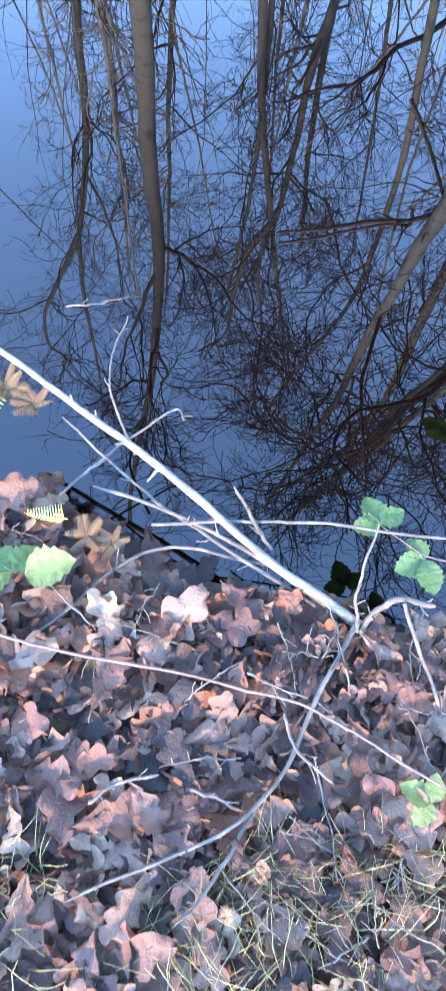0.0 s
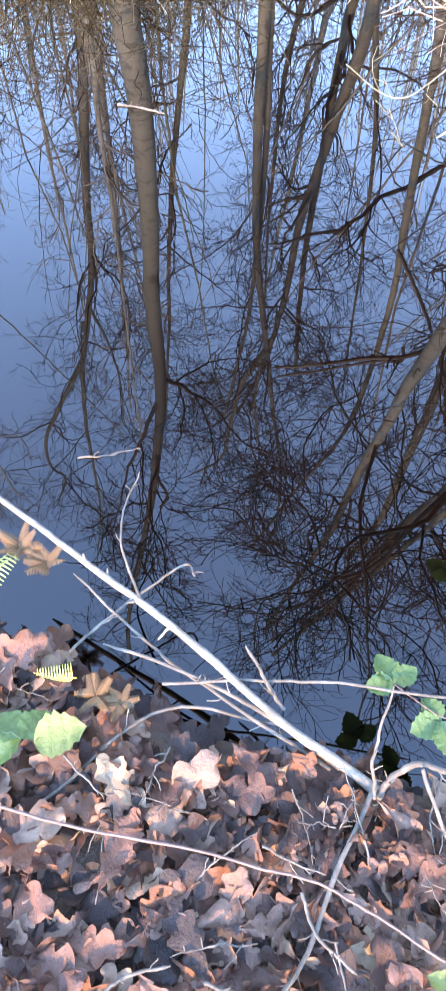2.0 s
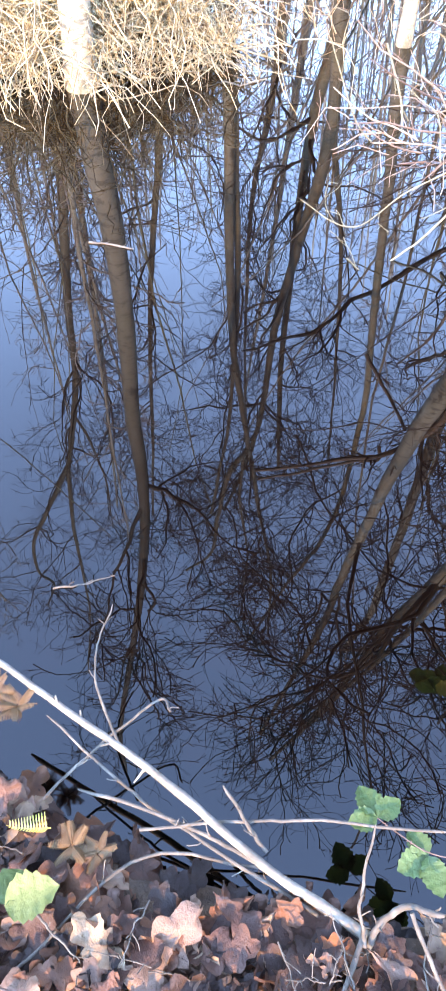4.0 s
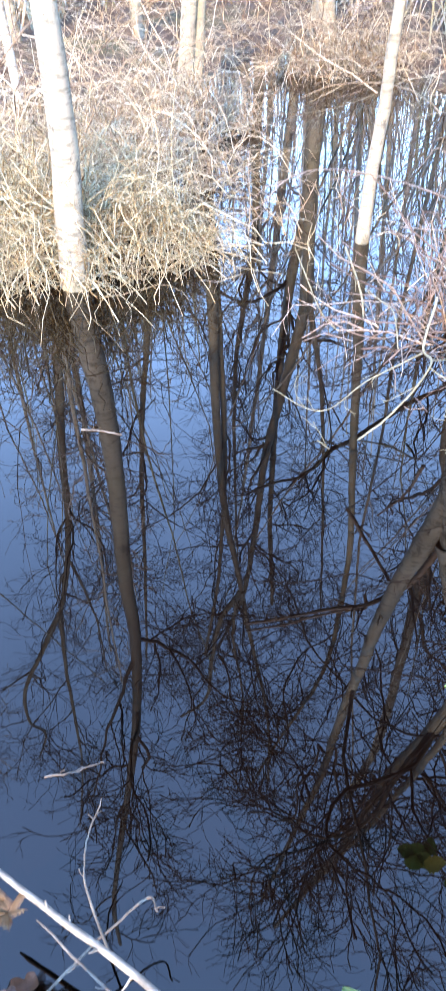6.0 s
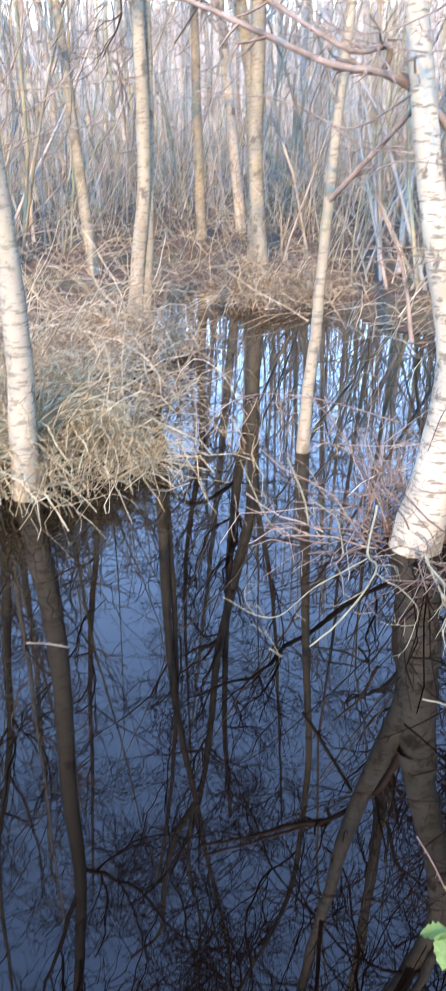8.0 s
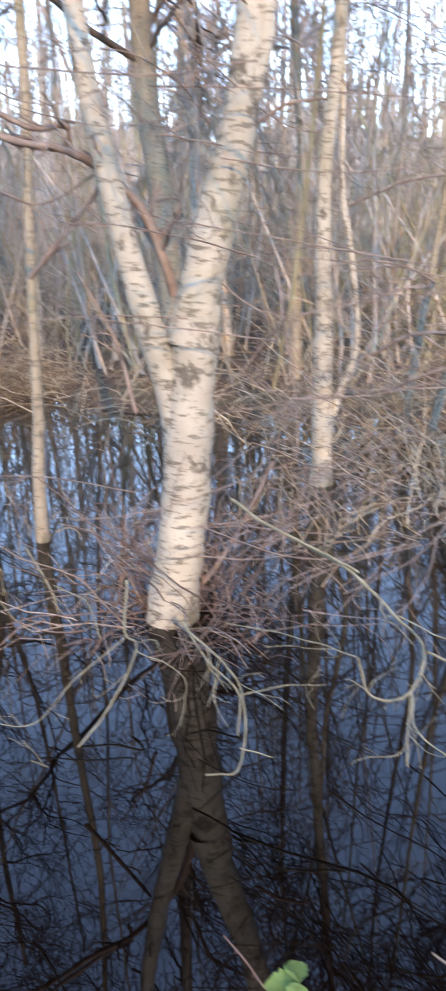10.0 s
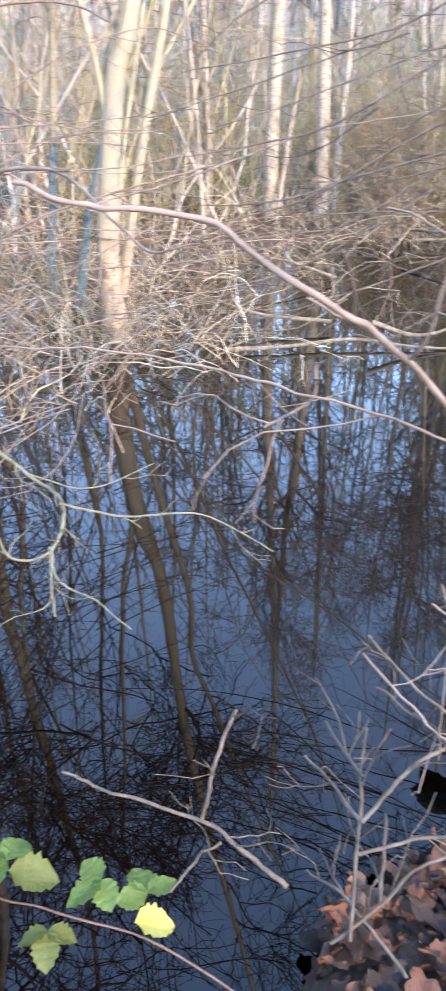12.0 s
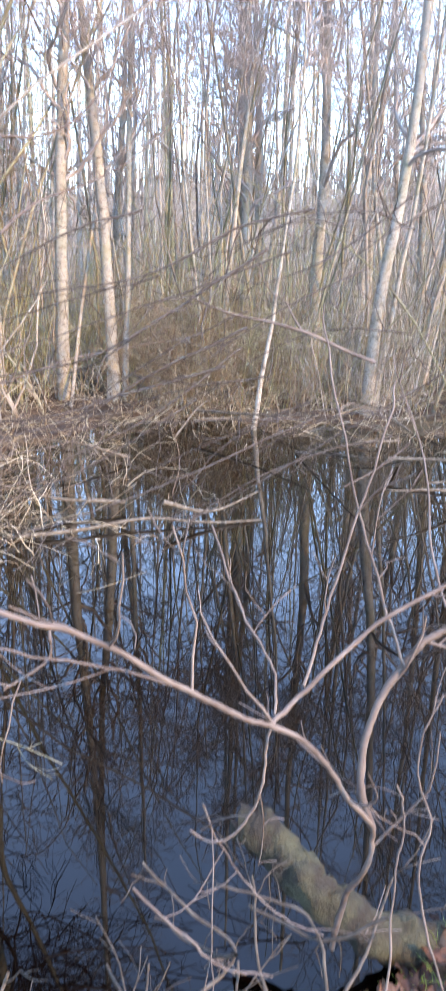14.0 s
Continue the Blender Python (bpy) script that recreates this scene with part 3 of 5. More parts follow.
# fine branches that hang between the nearer trunks
gen = np.random.default_rng(68)
k = 2600
az = np.radians(gen.uniform(-20, 98, k))
r = np.interp(az, FAR_AZ, FAR_R) + 2.0 + gen.uniform(0, 1, k) * 16
foot = np.stack([r * np.sin(az), r * np.cos(az), 0.8 + gen.uniform(0, 1, k) ** 0.8 * 0.36 * r], -1)
way = unit(np.concatenate([gen.normal(0, 0.8, (k, 2)), gen.uniform(-0.2, 0.9, (k, 1))], -1))
size = gen.uniform(0.7, 2.4, k)[:, None]
path = [foot]
for j in range(5):
    way = unit(way + gen.normal(0, 0.2, (k, 3)))
    path.append(path[-1] + way * size / 5)
pts = np.stack(path, 1)
rad = gen.uniform(0.004, 0.010, k)[:, None] * np.linspace(1, 0.4, 6)[None, :]
b, rb = shoots(gen, pts, rad, 4, (0.1, 1.0), (0.3, 0.9), (25, 65), 0.05, 3, 0.22, 0.7, 0.5)
tagged(new("fine_branches", mesh_of("fine_branches", *join([sweep(pts, rad, 3), sweep(b, np.clip(rb, 0.0028, 0.006), 3)]), [TWIG_MID])), "brown haze of fine bare branches between the trunks", "branches", "", "stuff")

# the last of the wood, a brown-mauve wall of twigs under the sky
gen = np.random.default_rng(66)
k = 5000
az = np.linspace(-math.pi, math.pi, k)
top = 10.5 + 0.8 * np.sin(az * 23) + np.abs(gen.normal(0, 5.0, k)) * (gen.uniform(0, 1, k) > 0.35)
rows = [np.stack([76 * np.sin(az), 76 * np.cos(az), np.full(k, -1.0)], -1), np.stack([76 * np.sin(az), 76 * np.cos(az), top], -1)]
i = np.arange(k - 1)
n = Nodes("distant_wood")
n.colour(n.ramp(n.noise(1.2, 6, 0.7, (1, 1, 0.12)), [(0.3, (0.17, 0.14, 0.115)), (0.55, (0.29, 0.25, 0.21)), (0.75, (0.46, 0.41, 0.35))])).rough(0.95)
tagged(new("backdrop", mesh_of("backdrop", np.concatenate(rows), np.stack([i, i + 1, i + 1 + k, i + k], -1), [n.mat])), "brown-mauve edge of the distant bare wood", "backdrop", "", "structure")

# tangled undergrowth along the flooded margin
gen = np.random.default_rng(62)
k = 4200
az = np.radians(gen.uniform(-40, 115, k))
r = np.interp(az, FAR_AZ, FAR_R) + np.where(az < 0.1, 0.6, -0.8) + gen.uniform(0, 1, k) ** 1.7 * 14
foot = np.stack([r * np.sin(az), r * np.cos(az), ground_z(r * np.sin(az), r * np.cos(az))], -1)
foot[:, 2] = np.maximum(foot[:, 2], -0.1)
way = unit(np.concatenate([gen.normal(0, 0.75, (k, 2)), gen.uniform(0.25, 1.3, (k, 1))], -1))
size = gen.uniform(0.3, 1.35, k)[:, None]
path = [foot]
for j in range(6):
    way = unit(way + gen.normal(0, 0.22, (k, 3)) + np.array([0, 0, -0.10]))
    path.append(path[-1] + way * size / 5)
pts = np.stack(path, 1)
rad = gen.uniform(0.0025, 0.007, k)[:, None] * np.linspace(1, 0.5, 7)[None, :]
b, rb = shoots(gen, pts, rad, 2, (0.3, 1.0), (0.2, 0.6), (25, 70), 0.0, 3, 0.25, 0.7, 0.5)
tagged(new("undergrowth", mesh_of("undergrowth", *join([sweep(pts, rad, 4), sweep(b, np.clip(rb, 0.0018, 0.005), 3)]), [BRUSH])), "tangled brown brambles and twigs along the shore", "undergrowth", "", "stuff")


# low scrub under the farther trees
gen = np.random.default_rng(67)
k = 5200
az, r = np.radians(gen.uniform(-48, 118, k)), 13 + gen.uniform(0, 1, k) ** 1.2 * 50
foot = np.stack([r * np.sin(az), r * np.cos(az), ground_z(r * np.sin(az), r * np.cos(az)) - 0.1], -1)
way = unit(np.concatenate([gen.normal(0, 0.5, (k, 2)), np.ones((k, 1))], -1))
size = gen.uniform(0.6, 3.0, k)[:, None]
path = [foot]
for j in range(5):
    way = unit(way + gen.normal(0, 0.16, (k, 3)))
    path.append(path[-1] + way * size / 5)
pts = np.stack(path, 1)
rad = (gen.uniform(0.004, 0.008, k) + 0.00028 * r)[:, None] * np.linspace(1, 0.4, 6)[None, :]
b, rb = shoots(gen, pts, rad, 2, (0.15, 1.0), (0.5, 1.6), (30, 75), 0.02, 3, 0.25, 0.7, 0.5)
tagged(new("scrub", mesh_of("scrub", *join([sweep(pts, rad, 3), sweep(b, rb, 3)]), [HAZY_BARK])), "pale tangled scrub under the distant trees", "scrub", "", "stuff")


# coppice rods and saplings that fill the wood
gen = np.random.default_rng(64)
k = 1900
az = np.radians(gen.uniform(-42, 98, k))
r = np.interp(az, FAR_AZ, FAR_R) + 1.4 + np.where(az < 0.2, 4.5, 0) + gen.uniform(0, 1, k) ** 1.2 * 22
foot = np.stack([r * np.sin(az), r * np.cos(az), ground_z(r * np.sin(az), r * np.cos(az)) - 0.1], -1)
way = unit(np.concatenate([gen.normal(0, 0.22, (k, 2)), np.ones((k, 1))], -1))
size = np.where(gen.uniform(0, 1, k) < 0.72, gen.uniform(1.0, 4.5, k), gen.uniform(5.0, 11.0, k))[:, None]
path = [foot]
for j in range(7):
    way = unit(way + gen.normal(0, 0.10, (k, 3)))
    path.append(path[-1] + way * size / 7)
pts = np.stack(path, 1)
rad = (gen.uniform(0.006, 0.018, k) + 0.0014 * size[:, 0])[:, None] * np.linspace(1, 0.3, 8)[None, :]
b, rb = shoots(gen, pts, rad, 5, (0.12, 1.0), (0.4, 1.2), (25, 65), 0.1, 4, 0.2, 0.5, 0.4)
c, rc = shoots(gen, b, np.clip(rb, 0.003, 0.01), 1, (0.2, 1.0), (0.3, 0.8), (25, 65), 0.0, 2, 0.2, 0.7, 0.5)
tagged(new("saplings", mesh_of("saplings", *join([sweep(pts, rad, 5), sweep(b, np.clip(rb, 0.003, 0.01), 3), sweep(c, np.clip(rc, 0.0028, 0.006), 3)]), [HAZY_BARK])), "thicket of thin pale saplings in the flooded wood", "saplings", "", "stuff")


def blades(gen, foot, length, width, spread_xy, droop, steps=5, stray=0.12):
    """Grass blades as thin folded ribbons that arch over."""
    k = len(foot)
    way = unit(np.concatenate([gen.normal(0, spread_xy, (k, 2)), np.ones((k, 1))], -1))
    size = gen.uniform(length[0], length[1], k)[:, None]
    p = [foot]
    for j in range(steps):
        way = unit(way + gen.normal(0, stray, (k, 3)) + np.array([0, 0, -droop]))
        p.append(p[-1] + way * size / steps)
    pts = np.stack(p, 1)
    rad = gen.uniform(width[0], width[1], k)[:, None] * np.linspace(1, 0.25, steps + 1)[None, :]
    return sweep(pts, rad, 3)


# the tussock at the foot of the pale birch
gen = np.random.default_rng(63)


def tussock(x0, y0, rx, ry, k, height, label, name, material, thick=1.0):
    """A heap of long tangled stalks that arch out and over."""
    a, rr = gen.uniform(0, 2 * np.pi, k), np.sqrt(gen.uniform(0, 1, k))
    foot = np.stack([x0 + rx * rr * np.cos(a), y0 + ry * rr * np.sin(a), np.maximum(0.02, height * (1 - 1.1 * rr ** 2))], -1)
    foot[:, 2] = np.maximum(foot[:, 2], ground_z(foot[:, 0], foot[:, 1]) - 0.01)
    coarse = blades(gen, foot[: k // 3], (0.4, 1.4), (0.0026 * thick, 0.0056 * thick), 0.85, 0.22, 10, 0.40)
    fine = blades(gen, foot[k // 3:], (0.2, 0.75), (0.0014 * thick, 0.0030 * thick), 1.0, 0.26, 7, 0.30)
    tagged(new(name, mesh_of(name, *join([coarse, fine]), [material])), label, "grass", "", "stuff")


tussock(-0.62, 4.22, 0.86, 0.50, 2500, 0.34, "bleached dry grass tussock round the birch foot", "grass_tussock", GRASS_DRY)
tussock(-1.45, 4.6, 0.7, 0.40, 1300, 0.25, "bleached dry grass hanging over the edge of the mound", "dry_grass", GRASS_DRY)
tussock(-1.1, 5.4, 1.6, 0.7, 1900, 0.35, "tangled dead grass and brambles behind the tussock", "dry_grass", BRUSH)
tussock(-0.05, 6.6, 0.75, 0.5, 1000, 0.25, "tangled dead grass and brambles round the twin-stemmed tree", "dry_grass", BRUSH, 1.2)
tussock(1.8, 8.6, 0.8, 0.5, 800, 0.2, "tangled dead grass and brambles on the far shore", "dry_grass", BRUSH, 1.3)

# ---------------------------------------------------------------- the near bank


def oak_leaf(seed, length):
    """A curled dead oak leaf: four or five rounded lobes a side, widest past the middle, with a raised midrib and a stalk."""
    gen = np.random.default_rng(seed)
    cols = 27
    s = np.linspace(0, 1, cols)
    envelope = np.sin(np.pi * np.clip(s, 0, 1) ** 1.35) ** 0.75 + 0.10 * s
    fold, curl, twist = gen.uniform(0.0, 0.5), gen.uniform(-0.7, 0.9), gen.uniform(-0.5, 0.5)
    y = (s - 0.5) * length
    zc = curl * length * (s - 0.5) ** 2
    count = gen.uniform(4.3, 5.3)
    v = []
    for side in (-1, -0.5, 0, 0.5, 1):
        lobes = np.abs(np.sin(np.pi * (count * s ** 0.9 + 0.15 * np.sign(side)))) ** 0.7
        half = length * 0.205 * envelope * (0.46 + 0.60 * lobes) * (1 + gen.normal(0, 0.05, cols))
        half[:2], half[-1] = length * 0.012, length * 0.03
        sweep_up = (0.16 * half - (1 - lobes) * 0.035 * length) * abs(side)
        wave = length * 0.075 * abs(side) * np.sin(2 * np.pi * gen.uniform(1.0, 2.6) * s + gen.uniform(0, 6)) + gen.normal(0, length * 0.006, cols) * abs(side)
        rib = length * 0.012 * (1 - abs(side)) * (abs(side) < 0.1)
        v.append(np.stack([side * half, y + sweep_up, zc + abs(side) * half * math.sin(fold) + wave + rib + side * half * twist * (s - 0.5)], -1))
    v = np.concatenate(v)
    f = [(r * cols + j, (r + 1) * cols + j, (r + 1) * cols + j + 1, r * cols + j + 1) for r in range(4) for j in range(cols - 1)]
    return v, np.array(f)


def bank_spots(gen, count, x0, x1, deep):
    x = gen.uniform(x0, x1, count)
    y = shore(x) + 0.03 - gen.uniform(0, 1, count) * deep
    return x, y, ground_z(x, y)


gen = np.random.default_rng(70)
kinds = [oak_leaf(100 + i, L) for i, L in enumerate([0.11, 0.135, 0.10, 0.15, 0.12, 0.09, 0.14, 0.105, 0.125, 0.095])]
x, y, z = bank_spots(gen, 2700, -1.5, 2.7, 0.9)
verts, faces, at = [], [], 0
for i in range(len(x)):
    v, f = kinds[i % len(kinds)]
    e = Euler((gen.normal(0, 0.36), gen.normal(0, 0.36), gen.uniform(0, 6.28))).to_matrix()
    verts.append(v @ np.array(e).T * gen.uniform(0.75, 1.3) + np.array([x[i], y[i], z[i] + gen.uniform(0.0, 0.022)]))
    faces.append(f + at)
    at += len(v)
tagged(new("leaf_litter", mesh_of("leaf_litter", np.concatenate(verts), np.concatenate(faces), [LEAF_MANY])), "deep wet litter of brown oak leaves on the bank", "leaves", "", "stuff")

# the same litter, thinner, over the rest of the bank
x, y = gen.uniform(-5, 6, 1500), gen.uniform(-4.5, 0.6, 1500)
keep = (y < shore(x) - 0.02) & ((x < -1.5) | (x > 2.7) | (y < shore(x) - 0.85))
verts, faces, at = [], [], 0
for i in np.nonzero(keep)[0]:
    v, f = kinds[i % len(kinds)]
    e = Euler((gen.normal(0, 0.3), gen.normal(0, 0.3), gen.uniform(0, 6.28))).to_matrix()
    verts.append(v @ np.array(e).T * gen.uniform(0.8, 1.4) + np.array([x[i], y[i], float(ground_z(x[i], y[i])) + 0.015]))
    faces.append(f + at)
    at += len(v)
tagged(new("leaf_litter", mesh_of("leaf_litter", np.concatenate(verts), np.concatenate(faces), [LEAF_MANY])), "scattered brown oak leaves on the woodland floor", "leaves", "", "stuff")

# winter grass at the foot of the bank's top
k = 5200
x = gen.uniform(-0.75, 0.85, k)
y = -0.06 - gen.uniform(0, 1, k) ** 1.2 * 0.50 + 0.03 * np.sin(x * 9)
keep = (np.abs(x + 0.17) > 0.07 + gen.uniform(0, 0.04, k)) & (np.sin(x * 23 + 1) * np.cos(y * 17) + gen.normal(0, 0.5, k) > -0.45)
x, y = x[keep], y[keep]
tagged(new("winter_grass", mesh_of("winter_grass", *blades(gen, np.stack([x, y, ground_z(x, y) + 0.005], -1), (0.05, 0.13), (0.0010, 0.0019), 0.38, 0.22, 5), [GRASS_GREEN])), "pale wispy winter grass growing through the leaves", "grass", "", "stuff")
k = 500
x, y = gen.uniform(1.15, 1.9, k), gen.uniform(-0.25, 0.22, k)
tagged(new("moss_grass", mesh_of("moss_grass", *blades(gen, np.stack([x, y, ground_z(x, y)], -1), (0.03, 0.09), (0.0009, 0.0018), 0.6, 0.2, 4), [FERN_GREEN])), "bright moss and short grass on the bank", "grass", "", "stuff")


def rod(points, r0, r1, material, sides=8, count=None, wobble=0.0015):
    k = count or 6 * len(points)
    p = curve(points, k, wobble)
    r = (r0 + (r1 - r0) * np.linspace(0, 1, k)) * (1 + rng.normal(0, 0.05, k))
    r[-1] *= 0.45
    return mesh_of("rod", *sweep(p[None], r[None], sides), [material])


def stick(points, r0, r1, label="thin brown dead stick lying on the bank", wood_mat=STICK):
    ob = thing("dead_stick", label, "stick", "dead sticks")
    part("shaft", rod(points, r0, r1, wood_mat), ob)
    k = len(points) * 6
    p = curve(points, k)[None]
    nubs, rn = shoots(rng, p, np.full((1, k), r0 * 0.6), 4, (0.1, 0.95), (0.008, 0.05), (35, 75), 0.2, 3, 0.2, 0.6, 0.5)
    for q, w in zip(nubs, rn):
        part("side_twig", mesh_of("side_twig", *sweep(q[None], np.maximum(w, 0.001)[None], 5), [wood_mat]), ob)
    return ob


stick([(0.241, 0.297, 0.130), (0.076, 0.406, 0.173), (-0.084, 0.531, 0.215), (-0.246, 0.640, 0.258), (-0.440, 0.772, 0.300)], 0.0090, 0.0055, "long bleached dead stick leaning over the water", STICK_PALE)
stick([(0.232, 0.299, 0.120), (0.056, 0.417, 0.140), (-0.046, 0.470, 0.160), (-0.228, 0.536, 0.180)], 0.0050, 0.0030)
stick([(0.167, 0.332, 0.120), (-0.058, 0.472, 0.147), (-0.185, 0.564, 0.173), (-0.292, 0.659, 0.200)], 0.0040, 0.0020)
stick([(0.088, 0.422, 0.160), (0.020, 0.507, 0.240)], 0.0040, 0.0030)
stick([(-0.310, 0.276, 0.140), (-0.124, 0.426, 0.133), (0.056, 0.409, 0.127), (0.102, 0.400, 0.120)], 0.0030, 0.0030)
stick([(-0.124, 0.466, 0.160), (0.032, 0.467, 0.180), (0.162, 0.458, 0.200), (0.392, 0.423, 0.220)], 0.0030, 0.0025)
stick([(-0.162, 0.608, 0.150), (-0.207, 0.705, 0.167), (-0.217, 0.793, 0.183), (-0.185, 0.884, 0.200)], 0.0030, 0.0015)
stick([(-0.302, 0.536, 0.120), (-0.193, 0.629, 0.147), (-0.093, 0.690, 0.173), (-0.070, 0.655, 0.200)], 0.0030, 0.0020)
stick([(0.232, 0.297, 0.150), (0.144, 0.143, 0.175), (0.080, 0.030, 0.200), (-0.012, -0.039, 0.225), (-0.208, -0.115, 0.250)], 0.0045, 0.0020)
stick([(0.052, -0.005, 0.200), (-0.003, -0.086, 0.240), (-0.051, -0.143, 0.280)], 0.0030, 0.0020)
stick([(0.231, 0.281, 0.150), (0.225, 0.337, 0.225), (0.247, 0.419, 0.300)], 0.0035, 0.0020)
stick([(0.239, 0.283, 0.140), (0.266, 0.314, 0.173), (0.302, 0.322, 0.207), (0.343, 0.303, 0.240)], 0.0060, 0.0045)
stick([(0.298, 0.313, 0.220), (0.341, 0.196, 0.170), (0.384, 0.083, 0.120)], 0.0035, 0.0030)
stick([(0.103, 0.142, 0.180), (0.121, 0.085, 0.190), (0.175, 0.040, 0.200)], 0.0030, 0.0020)
stick([(-0.192, 0.009, 0.200), (-0.147, 0.036, 0.200), (-0.091, 0.050, 0.200)], 0.0030, 0.0020)
stick([(-0.042, 0.028, 0.200), (-0.005, 0.018, 0.200), (0.043, -0.005, 0.200)], 0.0030, 0.0020)
stick([(-0.384, 2.499, 0.002), (-0.309, 2.483, 0.002), (-0.221, 2.449, 0.002)], 0.0040, 0.0030, "thin dead stick afloat on the pond")
stick([(-0.361, 1.053, 0.001), (-0.287, 1.062, 0.001), (-0.213, 1.087, 0.001)], 0.0025, 0.0015, "thin dead stick afloat on the pond")
bits = np.random.default_rng(71)
for i in range(34):
    x = bits.uniform(-0.45, 0.5) if i < 16 else bits.uniform(0.08, 0.45)
    y = float(shore(x)) - bits.uniform(0.02, 0.5)
    turn, size = bits.uniform(0, 2 * math.pi), bits.uniform(0.05, 0.18)
    z = float(ground_z(x, y)) + bits.uniform(0.03, 0.06)
    dx, dy = math.cos(turn) * size / 2, math.sin(turn) * size / 2
    stick([(x - dx, y - dy, z), (x + bits.normal(0, 0.008), y + bits.normal(0, 0.008), z + bits.uniform(0, 0.02)), (x + dx, y + dy, z + bits.uniform(0, 0.03))], bits.uniform(0.0010, 0.0024), 0.0008, "thin dry twig on the leaf litter")


def leaflet(length, width, seed):
    """A toothed bramble leaflet, folded along its midrib, its stalk at the origin."""
    gen = np.random.default_rng(seed)
    cols = 13
    s = np.linspace(0, 1, cols)
    half = width * 0.5 * np.sin(np.pi * s ** 0.8) ** 0.75 * (1 + 0.09 * np.where(np.arange(cols) % 2 == 0, 1, -1))
    half[-1] = 0.0006
    fold, curl = gen.uniform(0.1, 0.4), gen.uniform(-0.6, 0.1)
    v = []
    for side in (-1, -0.5, 0, 0.5, 1):
        v.append(np.stack([side * half, s * length, abs(side) * half * math.sin(fold) + curl * length * s ** 2 * 0.5 + abs(side) * 0.05 * width * np.sin(s * 28)], -1))
    f = [(r * cols + j, (r + 1) * cols + j, (r + 1) * cols + j + 1, r * cols + j + 1) for r in range(4) for j in range(cols - 1)]
    return np.concatenate(v), np.array(f)


LEAFLETS = {}


def add_leaf(parent, at, yaw, tip, size, material, roll=0.0):
    """One leaflet on a bramble; tip: how far it lifts, in degrees."""
    key = (material.name, round(size, 3))
    if key not in LEAFLETS:
        LEAFLETS[key] = mesh_of("leaflet", *leaflet(size, size * 0.80, len(LEAFLETS) + 3), [material])
    ob = part("leaflet", LEAFLETS[key], parent)
    ob.matrix_basis = pose(*at, tip, roll, yaw)
    return ob


def bramble_stem(points, r0, r1, label="arching red bramble stem over the leaf litter"):
    ob = thing("bramble", label, "bramble", "brambles")
    part("stem", rod(points, r0 * 0.58, r1 * 0.58, STICK_RED), ob)
    k = len(points) * 6
    thorns, rt = shoots(rng, curve(points, k)[None], np.full((1, k), 0.0014), 16, (0.05, 0.95), (0.004, 0.008), (60, 85), 0.1, 2, 0.05, 1.0, 0.2)
    part("thorns", mesh_of("thorns", *sweep(thorns, rt, 4), [STICK_RED]), ob, "", "stuff")
    return ob


def spray(at, yaw, size, material, parent, droop=-15):
    """Three leaflets from one point."""
    for turn, scale in ((0, 1.0), (78, 0.85), (-78, 0.85)):
        add_leaf(parent, at, yaw + turn, droop, round(size * scale, 3), material, rng.uniform(-20, 20))


arch = bramble_stem([(-0.364, 0.253, 0.240), (-0.233, 0.221, 0.240), (-0.085, 0.198, 0.240), (0.051, 0.167, 0.240), (0.127, 0.149, 0.240), (0.219, 0.100, 0.240), (0.343, 0.028, 0.240)], 0.0045, 0.0035)
spray((-0.330, 0.345, 0.262), 40, 0.075, BRAMBLE_GREEN, arch)
add_leaf(arch, (-0.310, 0.340, 0.262), -75, 8, 0.085, BRAMBLE_LIGHT)
vine = bramble_stem([(0.52, 0.30, 0.12), (0.44, 0.38, 0.20), (0.345, 0.40, 0.20), (0.27, 0.465, 0.19)], 0.0025, 0.0015, "green bramble shoot leaning over the water")
spray((0.275, 0.460, 0.190), 20, 0.060, BRAMBLE_GREEN, vine, 0)
spray((0.350, 0.400, 0.180), 110, 0.058, BRAMBLE_GREEN, vine, -5)
add_leaf(vine, (0.350, 0.395, 0.180), 190, -5, 0.058, BRAMBLE_GREEN)
low = bramble_stem([(0.42, -0.10, 0.16), (0.36, -0.03, 0.20), (0.31, 0.02, 0.21)], 0.002, 0.0015, "pale green bramble seedling among dead leaves")
spray((0.315, 0.015, 0.21), 60, 0.050, BRAMBLE_LIGHT, low, 5)
add_leaf(low, (0.345, -0.02, 0.20), -60, 0, 0.05, BRAMBLE_LIGHT)

hang = bramble_stem([(0.572, 1.119, 0.461), (0.610, 1.023, 0.408), (0.670, 0.908, 0.357), (0.726, 0.810, 0.328), (0.798, 0.688, 0.281), (0.878, 0.500, 0.150)], 0.0025, 0.004, "leafy bramble reaching out over dark water")
for at, yaw, size, mat in [((0.64, 0.985, 0.455), 60, 0.05, BRAMBLE_OLIVE), ((0.585, 0.965, 0.385), 150, 0.052, BRAMBLE_OLIVE), ((0.70, 0.89, 0.425), 10, 0.062, BRAMBLE_OLIVE),
                           ((0.79, 0.775, 0.372), 70, 0.055, BRAMBLE_OLIVE), ((0.835, 0.715, 0.335), -30, 0.055, BRAMBLE_OLIVE), ((0.70, 0.815, 0.31), 130, 0.05, BRAMBLE_LIGHT)]:
    spray(at, yaw, round(size * 1.2, 3), mat, hang, -12)
add_leaf(hang, (0.695, 0.885, 0.410), -140, -25, 0.085, BRAMBLE_LIGHT)
add_leaf(hang, (0.595, 0.935, 0.365), -120, -25, 0.065, BRAMBLE_YELLOW)
add_leaf(hang, (0.800, 0.715, 0.300), -130, -25, 0.075, BRAMBLE_YELLOW)


